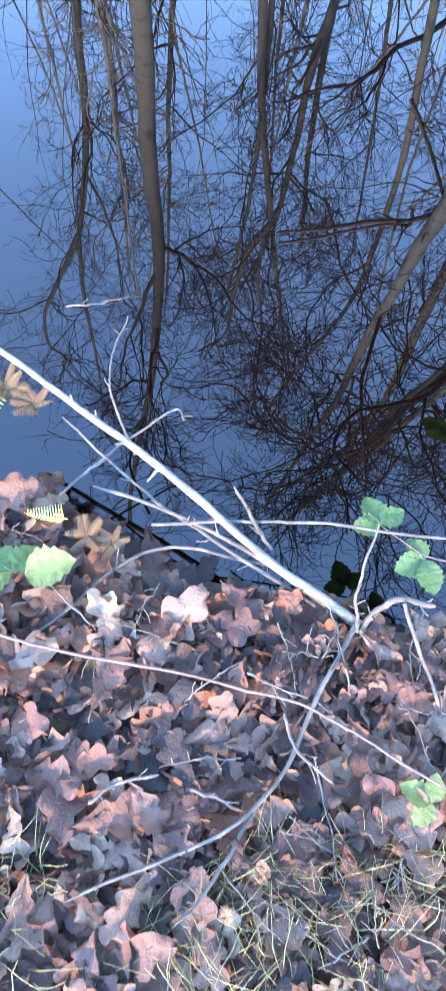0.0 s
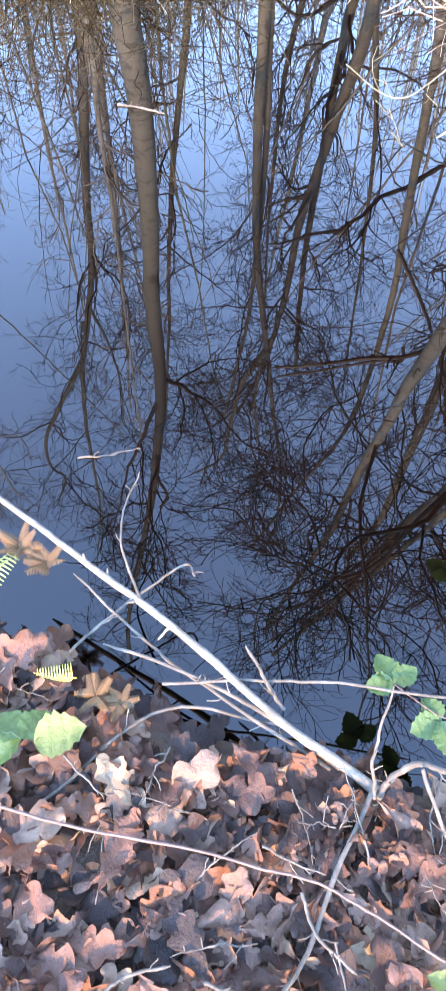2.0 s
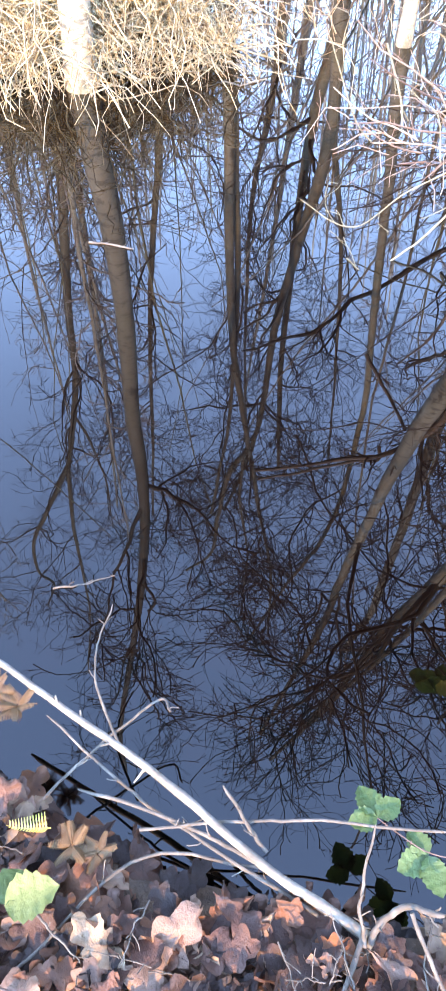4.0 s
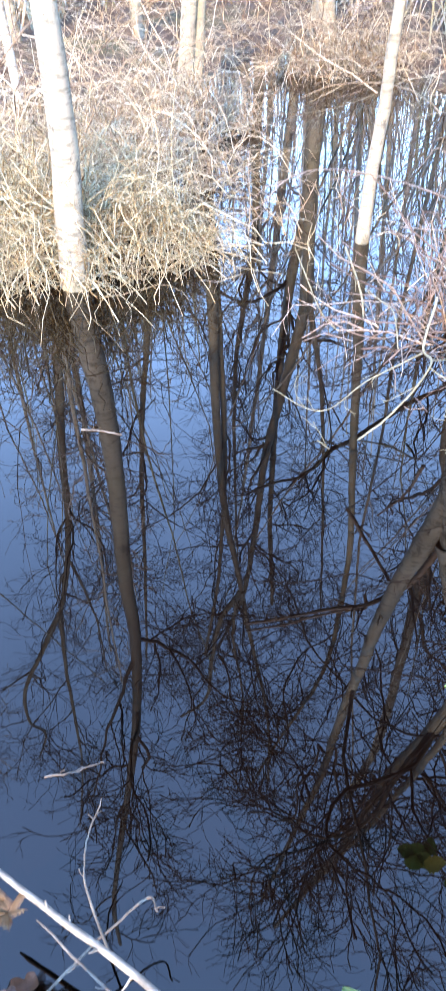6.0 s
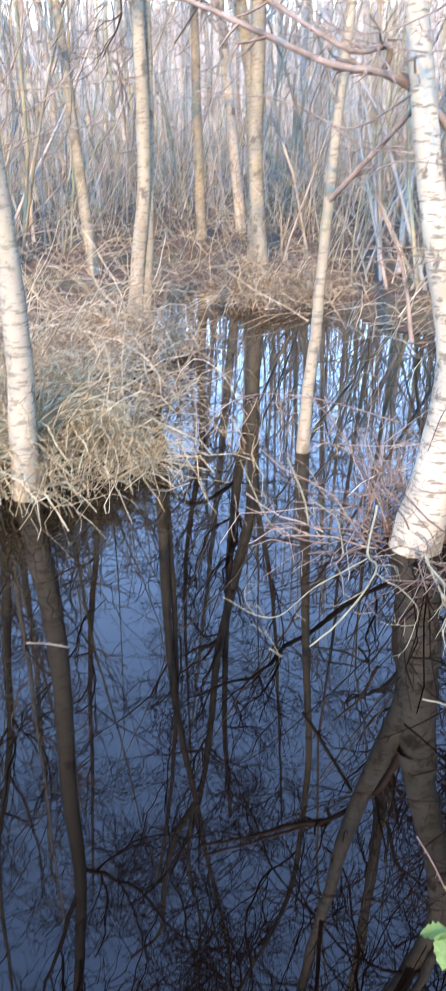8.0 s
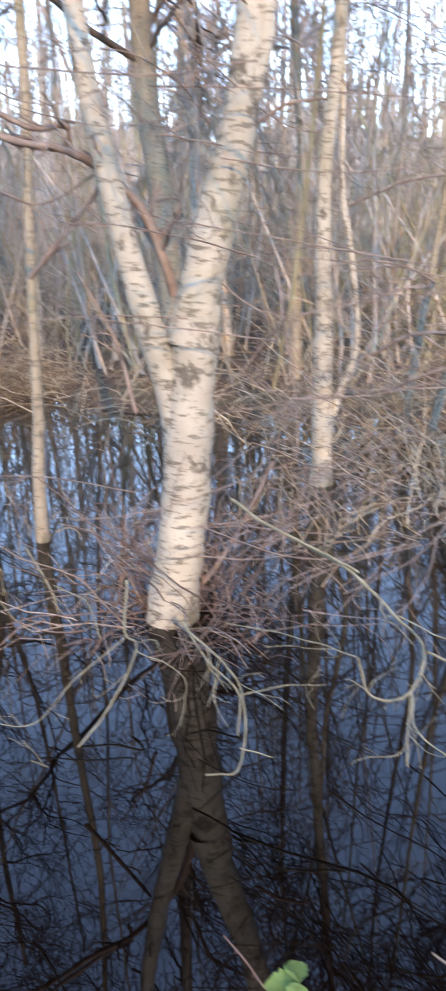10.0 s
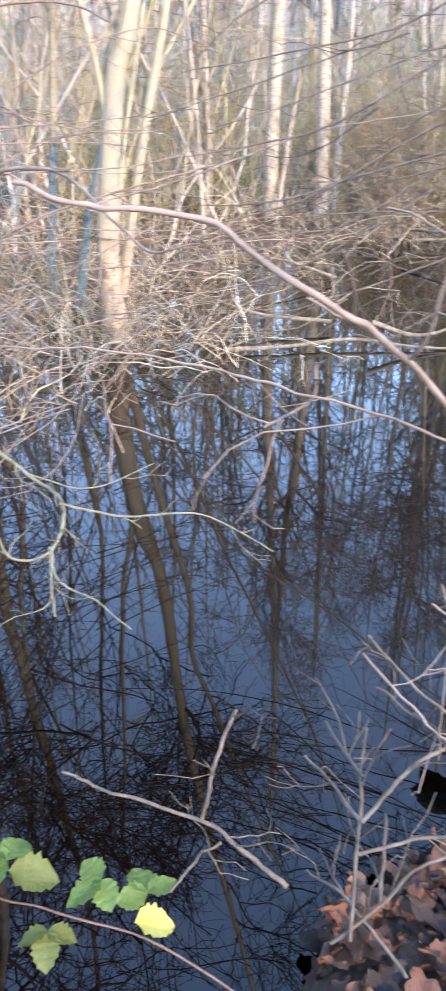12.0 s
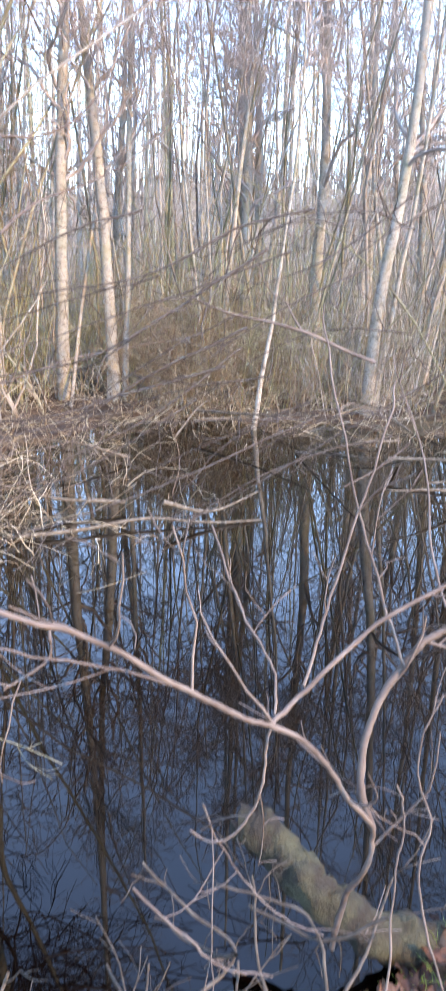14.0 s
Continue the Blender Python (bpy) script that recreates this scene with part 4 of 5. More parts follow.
def fern(at, yaw, length, material, label, tip=20, fronds=1):
    """Fern fronds: each a midrib with paired toothed pinnae that shorten to the tip."""
    ob = thing("fern", label, "fern", "ferns", "", at)
    for n_f in range(fronds):
        pieces = []
        s = np.linspace(0, 1, 9)
        mid = np.stack([0 * s, s * length, 0.25 * length * (s - s ** 2)], -1)
        pieces.append(sweep(mid[None], np.linspace(0.0014, 0.0004, 9)[None], 4))
        for side in (-1, 1):
            for j in range(13):
                t = 0.10 + 0.86 * j / 13
                w = length * 0.24 * (1 - t) ** 0.8 + 0.004
                u = np.linspace(0, 1, 7)
                edge = 0.075 * w * (1 - u) * (1 + 0.5 * np.where(np.arange(7) % 2 == 0, 1, -1)) + 0.0008
                c = np.stack([side * u * w, t * length + u * w * 0.35, 0.25 * length * (t - t * t) - 0.75 * w * u ** 2], -1)
                v = np.concatenate([c + edge[:, None] * np.array([0, 1, 0]), c - edge[:, None] * np.array([0, 1, 0])])
                pieces.append((v, np.array([(i, i + 1, i + 8, i + 7) for i in range(6)])))
        fr = part("frond", mesh_of("frond", *join(pieces), [material]), ob)
        fr.matrix_basis = pose(0, 0, 0, tip + rng.uniform(-12, 12), rng.uniform(-50, 50), yaw + n_f * 47 + rng.uniform(-20, 20))
    return ob


fern((-0.275, 0.475, 0.16), 60, 0.075, FERN_YELLOW, "small yellowed fern frond on the bank edge")
fern((-0.24, 0.45, 0.14), -40, 0.042, FERN_DEAD, "curled brown dead fern on the bank edge", 15, 6)
fern((-0.20, 0.44, 0.13), -70, 0.038, FERN_DEAD, "curled brown dead fern on the bank edge", 15, 6)
fern((-0.385, 0.68, 0.26), -60, 0.050, FERN_DEAD, "curled brown dead fern on the bank edge", 30, 8)
fern((-0.335, 0.655, 0.25), -95, 0.045, FERN_DEAD, "curled brown dead fern on the bank edge", 30, 8)
fern((-0.47, 0.60, 0.22), -75, 0.12, FERN_GREEN, "small green fern frond on the bank edge", 15, 2)

# ---------------------------------------------------------------- shrubs over the water


def shrub(name, label, material, twigs, bark_r=0.6):
    ob = thing(name, label, "shrub")

    def stem(points, r0, r1):
        p = curve(points, 6 * len(points), 0.0018)
        r = (r0 + (r1 - r0) * np.linspace(0, 1, len(p))) * (1 + rng.normal(0, 0.06, len(p)))
        st = part("stem", mesh_of("stem", *sweep(p[None], r[None], 7), [material]), ob)
        length = float(np.linalg.norm(np.diff(p, axis=0), axis=1).sum())
        k = max(2, int(twigs * length))
        b, rb = shoots(rng, p[None], r[None], k, (0.1, 1.0), (0.06, 0.28), (25, 70), 0.02, 5, 0.2, bark_r, 0.45)
        for q, w in zip(b, rb):
            c, rc = shoots(rng, q[None], w[None], 2, (0.3, 1.0), (0.03, 0.12), (25, 65), 0.0, 3, 0.2, 0.7, 0.5)
            part("side_twig", mesh_of("side_twig", *join([sweep(q[None], np.maximum(w, 0.0012)[None], 4), sweep(c, np.maximum(rc, 0.001), 3)]), [material]), st)
        return st
    return stem


shrub_stem = shrub("willow_shrub", "bare lichen-green shrub drooping over the pond", TWIG_OLIVE, 7)
shrub_stem([(1.320, 2.416, 0.737), (1.372, 2.231, 0.684), (1.486, 1.977, 0.608), (1.527, 1.780, 0.521), (1.522, 1.645, 0.468), (1.418, 1.585, 0.397), (1.297, 1.594, 0.412), (1.252, 1.613, 0.544)], 0.0064, 0.0032)
shrub_stem([(1.396, 1.506, 0.572), (1.502, 1.383, 0.525), (1.663, 1.231, 0.507), (1.763, 1.074, 0.398)], 0.0040, 0.0016)
shrub_stem([(1.338, 1.493, 0.473), (1.304, 1.431, 0.408), (1.334, 1.329, 0.368), (1.352, 1.231, 0.314)], 0.0032, 0.0016)
shrub_stem([(1.338, 1.493, 0.473), (1.288, 1.445, 0.389), (1.256, 1.402, 0.336)], 0.0032, 0.0024)
shrub_stem([(1.392, 1.618, 0.627), (1.541, 1.545, 0.543), (1.745, 1.487, 0.556)], 0.0024, 0.0012)
shrub_stem([(1.053, 2.268, 0.376), (1.090, 2.096, 0.332), (1.091, 1.954, 0.284), (1.009, 1.824, 0.143), (0.897, 1.822, 0.161)], 0.0048, 0.0024)
shrub_stem([(1.072, 1.915, 0.312), (1.167, 1.853, 0.345), (1.271, 1.773, 0.360)], 0.0024, 0.0012)
shrub_stem([(1.252, 1.613, 0.544), (1.193, 1.801, 0.527), (1.077, 2.031, 0.498)], 0.0024, 0.0016)
shrub_stem([(1.023, 2.720, 0.370), (0.956, 2.587, 0.232), (0.949, 2.472, 0.216), (0.776, 2.373, 0.059), (0.593, 2.305, -0.021), (0.498, 2.258, 0.065)], 0.0056, 0.0024)
shrub_stem([(1.159, 2.515, 0.252), (1.186, 2.357, 0.147), (1.224, 2.212, 0.096), (1.157, 2.084, -0.028), (1.203, 1.936, -0.080)], 0.0048, 0.0024)
shrub_stem([(0.922, 2.497, 0.260), (0.718, 2.470, 0.168), (0.542, 2.431, 0.071), (0.358, 2.459, 0.165)], 0.0032, 0.0016)
shrub_stem([(1.113, 2.011, 0.039), (1.250, 1.941, -0.012), (1.380, 1.883, -0.033)], 0.0024, 0.0012)
shrub_stem([(0.916, 2.390, 0.268), (1.038, 2.260, 0.189), (0.980, 2.184, 0.066)], 0.0024, 0.0012)
shrub_stem([(0.834, 3.539, 0.246), (0.895, 3.338, 0.056), (0.851, 3.202, -0.064), (0.681, 3.200, 0.068), (0.543, 3.246, 0.377)], 0.0056, 0.0024)
shrub_stem([(0.922, 2.783, 0.109), (0.906, 2.887, 0.233), (0.807, 3.000, 0.287)], 0.0032, 0.0016)
shrub_stem([(1.340, 2.149, 0.709), (1.417, 2.047, 0.660), (1.506, 1.937, 0.604)], 0.0048, 0.0040)
limb = shrub("drooping_branches", "long bare branches sweeping low from the silver birch", TWIG_PALE, 8)
limb([(1.461, 3.118, 1.387), (1.403, 3.121, 1.565), (1.322, 3.129, 1.736), (1.192, 3.139, 1.852), (1.050, 3.135, 1.916), (0.824, 3.156, 1.956), (0.605, 3.191, 2.048), (0.318, 3.262, 2.166)], 0.0225, 0.0090)
limb([(1.080, 3.223, 1.925), (1.076, 3.182, 1.999), (0.927, 3.170, 1.993), (0.728, 3.215, 2.098), (0.539, 3.258, 2.209), (0.334, 3.299, 2.293)], 0.0120, 0.0075)
limb([(0.986, 3.552, 1.459), (1.116, 3.395, 1.643), (1.232, 3.242, 1.824)], 0.0128, 0.0097)
limb([(1.874, 3.178, 2.037), (1.989, 3.104, 2.115), (2.117, 3.003, 2.130)], 0.0105, 0.0060)
limb([(1.225, 3.258, 1.860), (0.963, 3.243, 1.739), (0.727, 3.291, 1.832), (0.385, 3.364, 1.877)], 0.0045, 0.0023)
limb([(1.580, 2.659, 2.161), (1.260, 2.727, 2.107), (0.956, 2.809, 2.110), (0.568, 2.932, 2.142)], 0.0037, 0.0023)
limb([(1.240, 3.065, 1.640), (1.104, 3.051, 1.664), (0.971, 3.031, 1.676), (0.791, 3.060, 1.776)], 0.0037, 0.0023)
limb([(1.690, 3.156, 1.429), (1.776, 3.033, 1.328), (1.915, 2.907, 1.281)], 0.0045, 0.0023)
limb([(1.603, 2.568, 1.250), (1.330, 2.689, 1.297), (1.015, 2.827, 1.345)], 0.0030, 0.0023)
limb([(1.308, 3.236, 0.892), (1.269, 3.359, 1.214), (1.172, 3.488, 1.483)], 0.0105, 0.0045)
sprig = np.random.default_rng(85)
for i in range(76):
    cx, cy, reach_x = ((1.35, 2.85, 1.0) if i < 26 else (2.3, 2.5, 1.2) if i < 46 else (2.6, 3.2, 1.4))
    z = sprig.uniform(0.25, 2.3 if i < 26 else 1.6)
    turn = sprig.uniform(-0.5, 0.5) + (0 if sprig.uniform() < 0.5 else math.pi)
    d = Vector((math.cos(turn), math.sin(turn) * 0.8 - 0.25, sprig.uniform(-0.15, 0.2)))
    start = Vector((cx + sprig.normal(0, 0.15), cy + sprig.normal(0, 0.12), z))
    size = sprig.uniform(0.5, 1.0) * reach_x
    bow = Vector((sprig.normal(0, 0.06), sprig.normal(0, 0.06), sprig.normal(0, 0.10)))
    limb([tuple(start), tuple(start + d * size * 0.35 + bow), tuple(start + d * size * 0.7 + bow * 1.2), tuple(start + d * size)], 0.0032, 0.0014)
limb = shrub("overhanging_branches", "thin bare branches hanging across the flooded wood", TWIG_PALE, 9)
limb([(1.618, 2.052, 1.259), (1.646, 1.923, 1.328), (1.664, 1.772, 1.345), (1.651, 1.627, 1.332), (1.616, 1.460, 1.253), (1.582, 1.310, 1.204), (1.585, 1.175, 1.229)], 0.0067, 0.0023)
limb([(2.514, 3.351, 1.739), (2.670, 3.085, 1.841), (2.794, 2.778, 1.838), (2.780, 2.547, 1.766)], 0.0067, 0.0030)
limb([(1.579, 2.537, 1.503), (1.537, 2.420, 1.340), (1.487, 2.266, 1.110), (1.425, 2.161, 0.941)], 0.0045, 0.0023)
limb([(1.887, 2.289, 1.076), (1.976, 2.124, 1.169), (2.144, 1.885, 1.255), (2.387, 1.588, 1.350)], 0.0053, 0.0023)
limb([(1.402, 2.677, 1.024), (1.532, 2.552, 1.233), (1.556, 2.451, 1.337)], 0.0045, 0.0030)
limb([(1.386, 3.062, -0.000), (1.651, 3.098, 0.184), (1.991, 3.199, 0.570)], 0.0165, 0.0090)
limb([(3.009, 2.106, 2.221), (3.137, 1.982, 2.238), (3.313, 1.843, 2.395), (3.524, 1.771, 2.755)], 0.0075, 0.0030)
limb([(2.912, 2.060, 1.841), (3.120, 2.016, 1.980), (3.398, 1.807, 2.134), (3.716, 1.586, 2.411)], 0.0067, 0.0023)
limb = shrub("sweeping_branches", "dark fine branches sweeping low across the far shore", TWIG_DARK, 9)
limb([(2.5, 0.78, 1.76), (2.39, 0.99, 1.61), (2.26, 1.22, 1.45), (2.15, 1.43, 1.39), (2.06, 1.59, 1.36)], 0.0050, 0.0016)
limb([(2.5, 0.84, 1.53), (2.37, 1.08, 1.4), (2.25, 1.29, 1.26), (2.12, 1.52, 1.18), (2.06, 1.62, 1.14)], 0.0044, 0.0014)
limb([(2.68, 0.98, 1.39), (2.54, 1.23, 1.31), (2.39, 1.5, 1.22), (2.24, 1.76, 1.2)], 0.0046, 0.0016)
limb([(2.35, 1.12, 1.86), (2.25, 1.29, 1.8), (2.15, 1.47, 1.69), (2.09, 1.57, 1.6)], 0.0040, 0.0016)
limb([(2.82, 0.74, 1.9), (2.72, 0.95, 1.84), (2.6, 1.19, 1.7), (2.49, 1.42, 1.64), (2.32, 1.77, 1.58)], 0.0052, 0.0018)
for i in range(20):
    start = Vector((2.75 + sprig.normal(0, 0.25), 0.75 + sprig.normal(0, 0.35), sprig.uniform(1.15, 1.95)))
    d = Vector((-0.5 + sprig.normal(0, 0.15), 0.85, sprig.normal(-0.35, 0.15)))
    size, bow = sprig.uniform(0.45, 1.05), Vector((0, sprig.normal(0, 0.03), sprig.normal(0.02, 0.05)))
    limb([tuple(start), tuple(start + d * size * 0.35 + bow), tuple(start + d * size * 0.7 + bow), tuple(start + d * size)], 0.0034, 0.0013)
limb = shrub("pale_branch", "pale bare branch slanting across the far wood", TWIG_PALE, 6)
limb([(2.44, 0.43, 1.45), (2.35, 0.65, 1.54), (2.29, 0.82, 1.58), (2.26, 0.92, 1.62)], 0.0055, 0.0025)
dead_stem = shrub("broken_shrub", "snapped dead twigs of a shrub on the bank", STICK, 4)
dead_stem([(0.818, 0.876, 0.530), (0.852, 0.793, 0.505), (0.922, 0.667, 0.461), (0.938, 0.595, 0.429), (0.952, 0.518, 0.386)], 0.0023, 0.0045)
dead_stem([(0.922, 0.667, 0.461), (0.967, 0.678, 0.539), (1.027, 0.676, 0.616)], 0.0030, 0.0030)
dead_stem([(0.844, 0.673, 0.365), (0.892, 0.658, 0.406), (0.931, 0.635, 0.424)], 0.0023, 0.0023)
dead_stem([(1.032, 0.438, 0.518), (1.107, 0.579, 0.507)], 0.0034, 0.0023)
dead_stem([(0.958, 0.404, 0.345), (1.056, 0.450, 0.483), (1.112, 0.483, 0.525), (1.170, 0.505, 0.562)], 0.0034, 0.0023)
dead_stem([(1.057, 0.455, 0.581), (1.140, 0.570, 0.562)], 0.0034, 0.0023)
dead_stem([(1.032, 0.438, 0.518), (1.121, 0.400, 0.584), (1.196, 0.359, 0.622), (1.211, 0.440, 0.653), (1.227, 0.543, 0.704)], 0.0034, 0.0023)
dead_stem([(1.153, 0.345, 0.667), (1.181, 0.392, 0.622), (1.203, 0.508, 0.627)], 0.0034, 0.0023)
dead_stem([(1.002, 0.380, 0.409), (1.136, 0.438, 0.437)], 0.0034, 0.0023)
dead_stem([(0.980, 0.314, 0.309), (1.016, 0.432, 0.341), (1.036, 0.525, 0.322)], 0.0034, 0.0023)
dead_stem([(1.012, 0.429, 0.472), (1.109, 0.337, 0.483), (1.193, 0.255, 0.477), (1.312, 0.132, 0.502)], 0.0034, 0.0023)
dead_stem([(1.091, 0.300, 0.509), (1.166, 0.188, 0.413), (1.268, 0.092, 0.382)], 0.0034, 0.0023)
dead_stem([(0.941, 0.429, 0.336), (1.030, 0.381, 0.370), (1.106, 0.356, 0.399), (1.235, 0.230, 0.442)], 0.0034, 0.0023)
dead_stem([(1.087, 0.320, 0.518), (1.159, 0.347, 0.541), (1.235, 0.364, 0.562)], 0.0034, 0.0023)
dead_stem([(1.136, 0.243, 0.545), (1.202, 0.320, 0.598), (1.296, 0.368, 0.682)], 0.0034, 0.0023)
dead_stem([(1.169, 0.203, 0.572), (1.235, 0.224, 0.623), (1.276, 0.282, 0.661), (1.264, 0.426, 0.672)], 0.0034, 0.0023)
dead_stem([(1.173, 0.205, 0.581), (1.277, 0.169, 0.608), (1.393, 0.150, 0.672)], 0.0034, 0.0023)
dead_stem([(1.270, 0.139, 0.708), (1.262, 0.232, 0.637), (1.274, 0.370, 0.642)], 0.0034, 0.0023)
bough_stem = shrub("bank_shrub", "pale bare shrub with a crooked bough at the bank", TWIG_PALE, 5)
bough_stem([(1.382, 0.241, 0.496), (1.371, 0.224, 0.624), (1.357, 0.188, 0.715), (1.341, 0.181, 0.803), (1.262, 0.212, 0.913), (1.183, 0.247, 1.030), (1.127, 0.295, 1.091), (1.073, 0.320, 1.130), (0.944, 0.369, 1.247), (0.844, 0.405, 1.333), (0.769, 0.431, 1.378), (0.736, 0.499, 1.426), (0.679, 0.556, 1.438), (0.643, 0.598, 1.454)], 0.0055, 0.0019)
bough_stem([(1.089, 0.326, 1.119), (1.096, 0.373, 1.127), (1.062, 0.429, 1.164), (1.001, 0.529, 1.200), (0.970, 0.590, 1.215), (0.932, 0.679, 1.233), (0.871, 0.772, 1.247), (0.799, 0.874, 1.251)], 0.0023, 0.0012)
bough_stem([(1.350, 0.182, 0.796), (1.353, 0.205, 0.850), (1.372, 0.212, 0.931), (1.396, 0.196, 1.003), (1.423, 0.164, 1.065), (1.445, 0.131, 1.107), (1.467, 0.086, 1.134)], 0.0070, 0.0058)
bough_stem([(1.186, 0.313, 1.051), (1.264, 0.280, 1.083), (1.371, 0.202, 1.153), (1.481, 0.104, 1.202)], 0.0041, 0.0035)
bough_stem([(1.225, 0.280, 1.103), (1.298, 0.267, 1.198), (1.385, 0.247, 1.332), (1.474, 0.224, 1.467), (1.523, 0.231, 1.510)], 0.0026, 0.0012)
bough_stem([(1.416, 0.163, 1.063), (1.455, 0.219, 1.176), (1.505, 0.282, 1.329), (1.568, 0.354, 1.541), (1.611, 0.380, 1.624)], 0.0029, 0.0012)
bough_stem([(1.192, 0.311, 1.069), (1.249, 0.335, 1.104), (1.298, 0.405, 1.173), (1.356, 0.479, 1.279)], 0.0023, 0.0017)
bough_stem([(1.186, 0.313, 1.051), (1.168, 0.322, 0.957), (1.154, 0.345, 0.895), (1.143, 0.389, 0.868), (1.145, 0.420, 0.872)], 0.0023, 0.0017)
bough_stem([(1.013, 0.554, 1.236), (1.002, 0.553, 1.198), (0.972, 0.596, 1.155)], 0.0023, 0.0017)
bough_stem([(1.561, 0.117, 1.117), (1.646, 0.164, 1.213), (1.746, 0.199, 1.344), (1.839, 0.289, 1.525)], 0.0029, 0.0012)
bough_stem([(4.618, 0.952, 0.500), (4.724, 0.770, 0.615), (4.832, 0.610, 0.765)], 0.0058, 0.0046)
bough_stem([(1.311, 0.045, 0.560), (1.337, 0.103, 0.725), (1.370, 0.096, 0.823), (1.387, 0.127, 0.921), (1.427, 0.101, 1.020)], 0.0023, 0.0017)
bough_stem([(1.277, 0.131, 0.559), (1.324, 0.136, 0.724), (1.355, 0.134, 0.823), (1.366, 0.151, 0.881)], 0.0023, 0.0017)
bough_stem([(1.241, 0.441, 0.846), (1.235, 0.404, 0.778), (1.239, 0.327, 0.691), (1.261, 0.236, 0.643)], 0.0017, 0.0012)
bough_stem([(1.130, 0.509, 0.751), (1.140, 0.438, 0.691), (1.151, 0.368, 0.635), (1.176, 0.293, 0.623)], 0.0023, 0.0017)
bough_stem([(1.930, 1.864, 1.226), (2.197, 1.692, 1.294), (2.514, 1.487, 1.401), (2.904, 1.156, 1.479)], 0.0035, 0.0017)

# fine brushwood round the feet of the birches
gen = np.random.default_rng(81)
for (cx, cy, spread_r, k, hgt, label) in [(1.37, 3.08, 0.30, 230, 0.55, "reddish brushwood round the foot of the silver birch"), (3.9, 3.7, 0.9, 320, 0.65, "brown brushwood round the coppiced stump"), (2.4, 3.5, 0.7, 90, 0.45, "brown twigs standing in the shallows"), (0.85, 4.2, 0.5, 45, 0.4, "brown twigs standing in the shallows"), (5.3, 3.3, 1.2, 60, 0.5, "brown twigs standing in the shallows"), (9.3, 4.2, 1.6, 260, 0.7, "brown twigs standing in the shallows")]:
    foot = np.concatenate([gen.normal(0, spread_r * 0.5, (k, 2)), np.full((k, 1), -0.1)], -1)
    way = unit(np.concatenate([gen.normal(0, 0.9, (k, 2)), gen.uniform(0.3, 1.2, (k, 1))], -1))
    path = [foot]
    size = gen.uniform(0.4, 1.5, (k, 1)) * hgt
    for j in range(6):
        way = unit(way + gen.normal(0, 0.22, (k, 3)) + np.array([0, 0, -0.10]))
        path.append(path[-1] + way * size / 5)
    pts = np.stack(path, 1)
    rad = gen.uniform(0.002, 0.0045, k)[:, None] * (1 + 0.12 * math.hypot(cx, cy) / 2) * np.linspace(1, 0.5, 7)[None, :]
    b, rb = shoots(gen, pts, rad, 3, (0.3, 1.0), (0.08, 0.3), (25, 70), 0.0, 3, 0.25, 0.7, 0.5)
    ob = new("brushwood", mesh_of("brushwood", *join([sweep(pts, rad, 4), sweep(b, np.clip(rb, 0.0014, 0.003), 3)]), [BRUSH_RED if "reddish" in label else BRUSH]))
    ob.location = (cx, cy, 0)
    tagged(ob, label, "brushwood", "", "stuff")


# pale fallen branches lying across the shallows
gen = np.random.default_rng(84)
for i in range(26):
    az, r = radians(gen.uniform(38, 95)), gen.uniform(5.6, 10.0)
    at = Vector((r * math.sin(az), r * math.cos(az), gen.uniform(0.05, 0.35)))
    turn, size = gen.uniform(0, 2 * math.pi), gen.uniform(0.7, 2.0)
    d = Vector((math.cos(turn), math.sin(turn), gen.uniform(-0.1, 0.25)))
    pts = [tuple(at - d * size * 0.5), tuple(at + Vector(gen.normal(0, 0.06, 3))), tuple(at + d * size * 0.5)]
    pts = [(x, y, max(z, 0.01)) for x, y, z in pts]
    stick(pts, gen.uniform(0.008, 0.02), 0.005, "pale fallen branch lying across the shallows", STICK_PALE)

# a clump of brown coppice shoots standing in the water
gen = np.random.default_rng(83)


def thicket(x0, y0, sx, sy, k, tall, fan, material, label, name):
    foot = np.concatenate([gen.normal(0, sx, (k, 1)), gen.normal(0, sy, (k, 1)), np.full((k, 1), -0.1)], -1)
    way = unit(np.concatenate([foot[:, :2] * fan + gen.normal(0, 0.14, (k, 2)), np.ones((k, 1))], -1))
    path = [foot]
    size = gen.uniform(0.4, tall, (k, 1))
    for j in range(6):
        way = unit(way + gen.normal(0, 0.09, (k, 3)))
        path.append(path[-1] + way * size / 6)
    pts = np.stack(path, 1)
    rad = gen.uniform(0.003, 0.009, k)[:, None] * np.linspace(1, 0.35, 7)[None, :]
    b, rb = shoots(gen, pts, rad, 5, (0.3, 1.0), (0.3, 0.9), (25, 75), 0.0, 4, 0.2, 0.6, 0.4)
    c, rc = shoots(gen, b, np.clip(rb, 0.0024, 0.005), 2, (0.2, 1.0), (0.15, 0.5), (25, 70), 0.0, 2, 0.2, 0.8, 0.6)
    clump = new(name, mesh_of(name, *join([sweep(pts, rad, 4), sweep(b, np.clip(rb, 0.0024, 0.005), 3), sweep(c, np.clip(rc, 0.002, 0.004), 3)]), [material]))
    clump.location = (x0, y0, 0)
    tagged(clump, label, "shoots", "", "stuff")


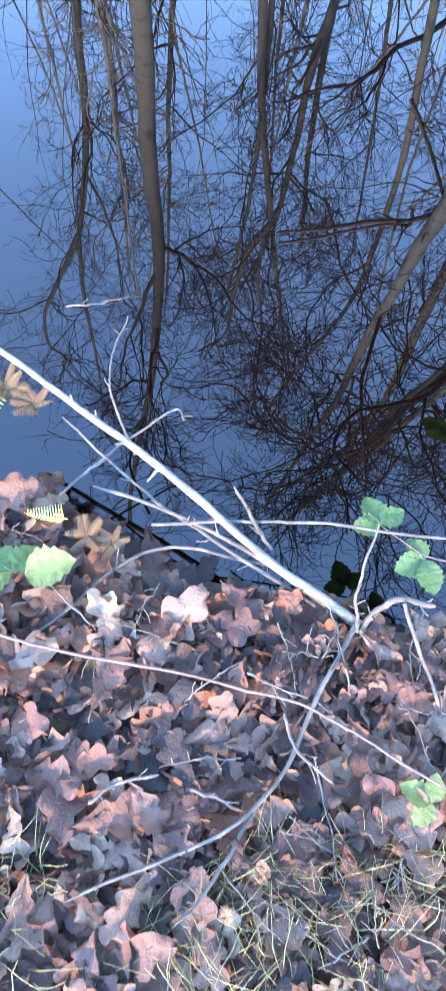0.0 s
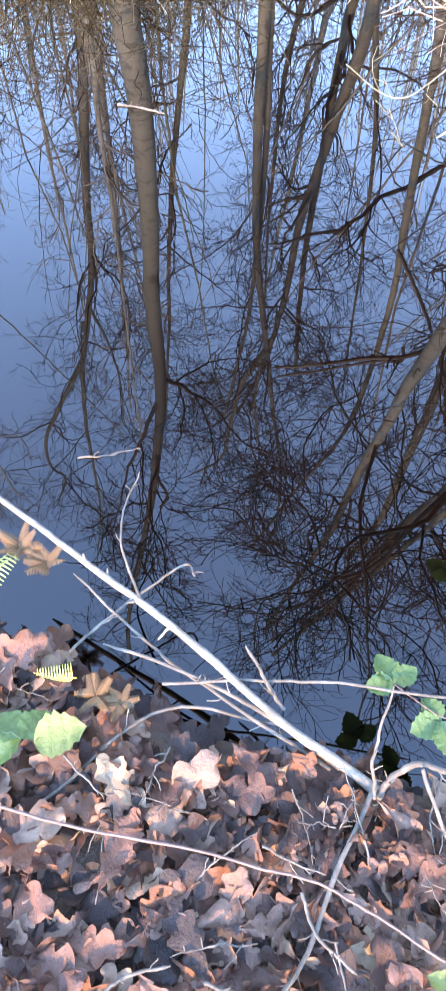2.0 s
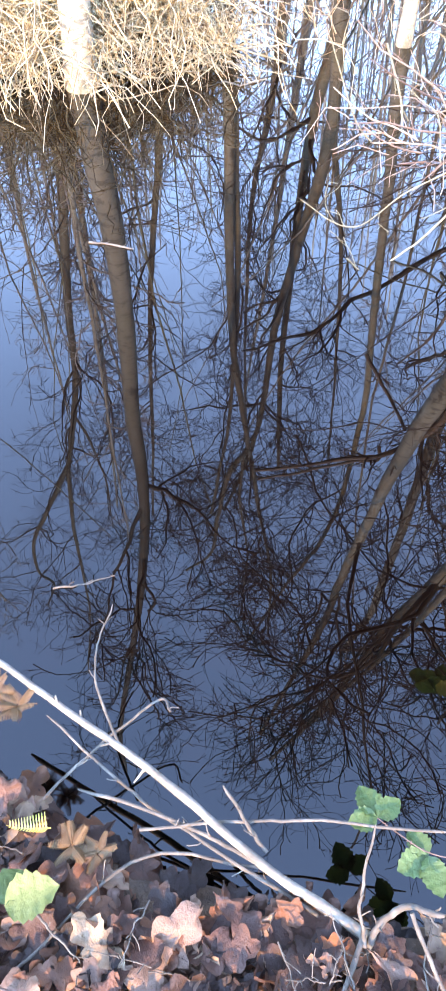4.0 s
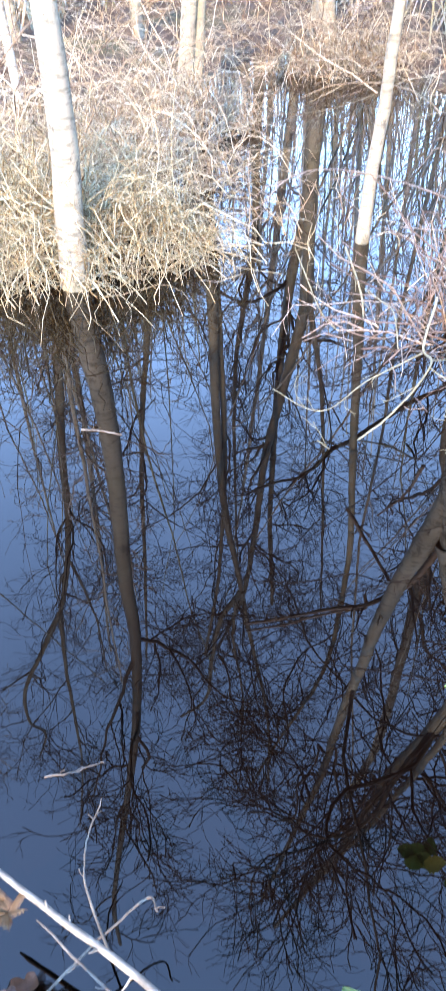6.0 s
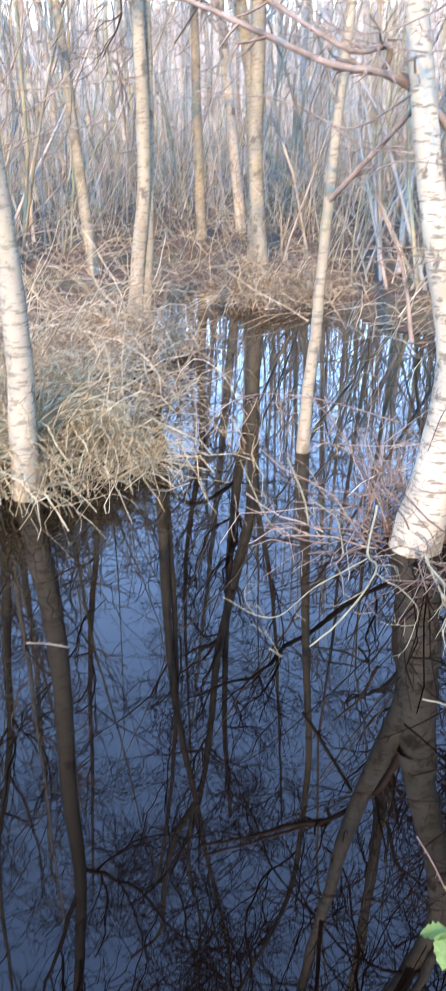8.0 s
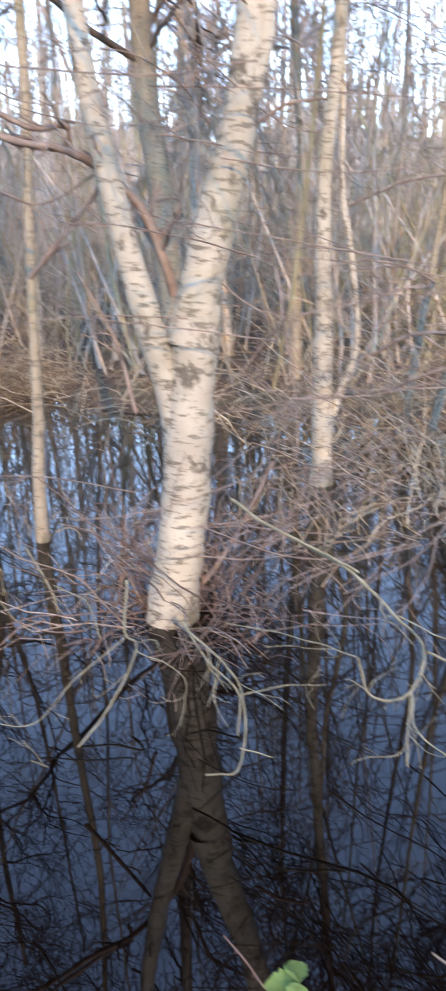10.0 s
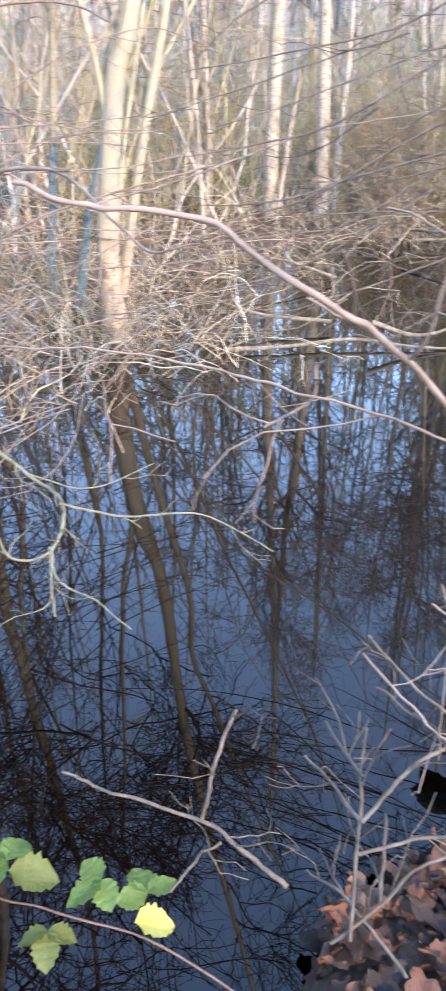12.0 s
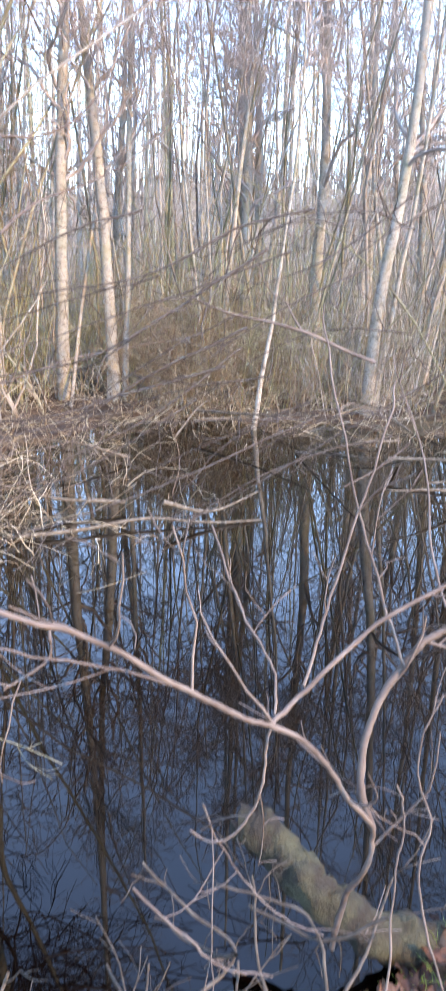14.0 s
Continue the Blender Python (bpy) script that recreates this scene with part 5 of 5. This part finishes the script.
thicket(10.2, 4.35, 0.30, 0.42, 420, 1.9, 0.5, BRUSH, "dense olive-brown coppice shoots rising from the water", "coppice_shoots")
thicket(10.8, 4.9, 0.5, 1.6, 320, 3.0, 0.15, SCRUB, "fine olive-green twigs of a thicket on the far shore", "twig_thicket")
thicket(8.8, 7.6, 0.8, 0.9, 170, 2.8, 0.15, SCRUB, "fine olive-green twigs of a thicket on the far shore", "twig_thicket")
thicket(10.6, 2.2, 0.5, 0.7, 130, 2.6, 0.15, HAZY_BARK, "pale fine twigs of a thicket on the far shore", "twig_thicket")


def log(points, r0, r1, label):
    ob = thing("log", label, "log", "logs")
    k = 30
    p = curve(points, k, 0.004)
    r = (r0 + (r1 - r0) * np.linspace(0, 1, k)) * (1 + rng.normal(0, 0.04, k))
    v, f = sweep(p[None], r[None], 14)
    v = v + rng.normal(0, r0 * 0.13, v.shape)
    v[:14] += unit(p[0] - p[1]) * rng.uniform(-0.6, 1.5, (14, 1)) * r0
    part("bark", mesh_of("bark", v, f, [LOG]), ob)
    for end, back in ((0, 1), (-1, -2)):
        d = unit(p[end] - p[back])
        ring = v.reshape(k, 14, 3)[end]
        cap = np.concatenate([ring, ring * 0.6 + p[end] * 0.4 - d * r[end] * 0.15, [p[end] - d * r[end] * 0.4]])
        faces = [(i, (i + 1) % 14, 14 + (i + 1) % 14, 14 + i) for i in range(14)] + [(14 + i, 14 + (i + 1) % 14, 28, 28) for i in range(14)]
        me = bpy.data.meshes.new("cut_end")
        me.from_pydata([tuple(c) for c in cap], [], [q if q[2] != q[3] else q[:3] for q in faces])
        me.materials.append(HEART)
        part("cut_end", me, ob, "dark rotten hollow end")
    return ob


log([(1.875, 0.575, 0.295), (1.83, 0.45, 0.25), (1.80, 0.33, 0.19), (1.84, 0.18, 0.10), (1.96, 0.0, 0.02)], 0.050, 0.058, "mossy rotten log jutting out over the water")
stick([(4.15, 3.00, 0.03), (4.45, 2.71, 0.035), (4.81, 2.40, 0.05), (5.0, 2.0, 0.02), (5.25, 1.68, 0.01)], 0.016, 0.007, "thin pale fallen branch lying on the water", STICK_PALE)

# ---------------------------------------------------------------- single dead leaves on top of the litter
gen = np.random.default_rng(90)
meshes = [mesh_of("oak_leaf", *oak_leaf(200 + i, L), [LEAF_EACH]) for i, L in enumerate([0.125, 0.145, 0.11, 0.165, 0.13, 0.10, 0.12, 0.175])]
bed = thing("oak_leaves", "loose dead oak leaves on top of the litter", "leaves")
for i in range(280):
    if i < 200:
        x = gen.uniform(-0.6, 0.62)
        y = float(shore(x)) - 0.01 - gen.uniform(0, 1) * 0.62
    else:
        x = gen.uniform(0.62, 2.3)
        y = float(shore(x)) - 0.01 - gen.uniform(0, 1) ** 1.4 * 0.55
    ob = part("leaf", meshes[i % len(meshes)], bed)
    ob.matrix_basis = pose(x, y, float(ground_z(x, y)) + gen.uniform(0.012, 0.04), gen.normal(0, 15), gen.normal(0, 15), gen.uniform(0, 360))
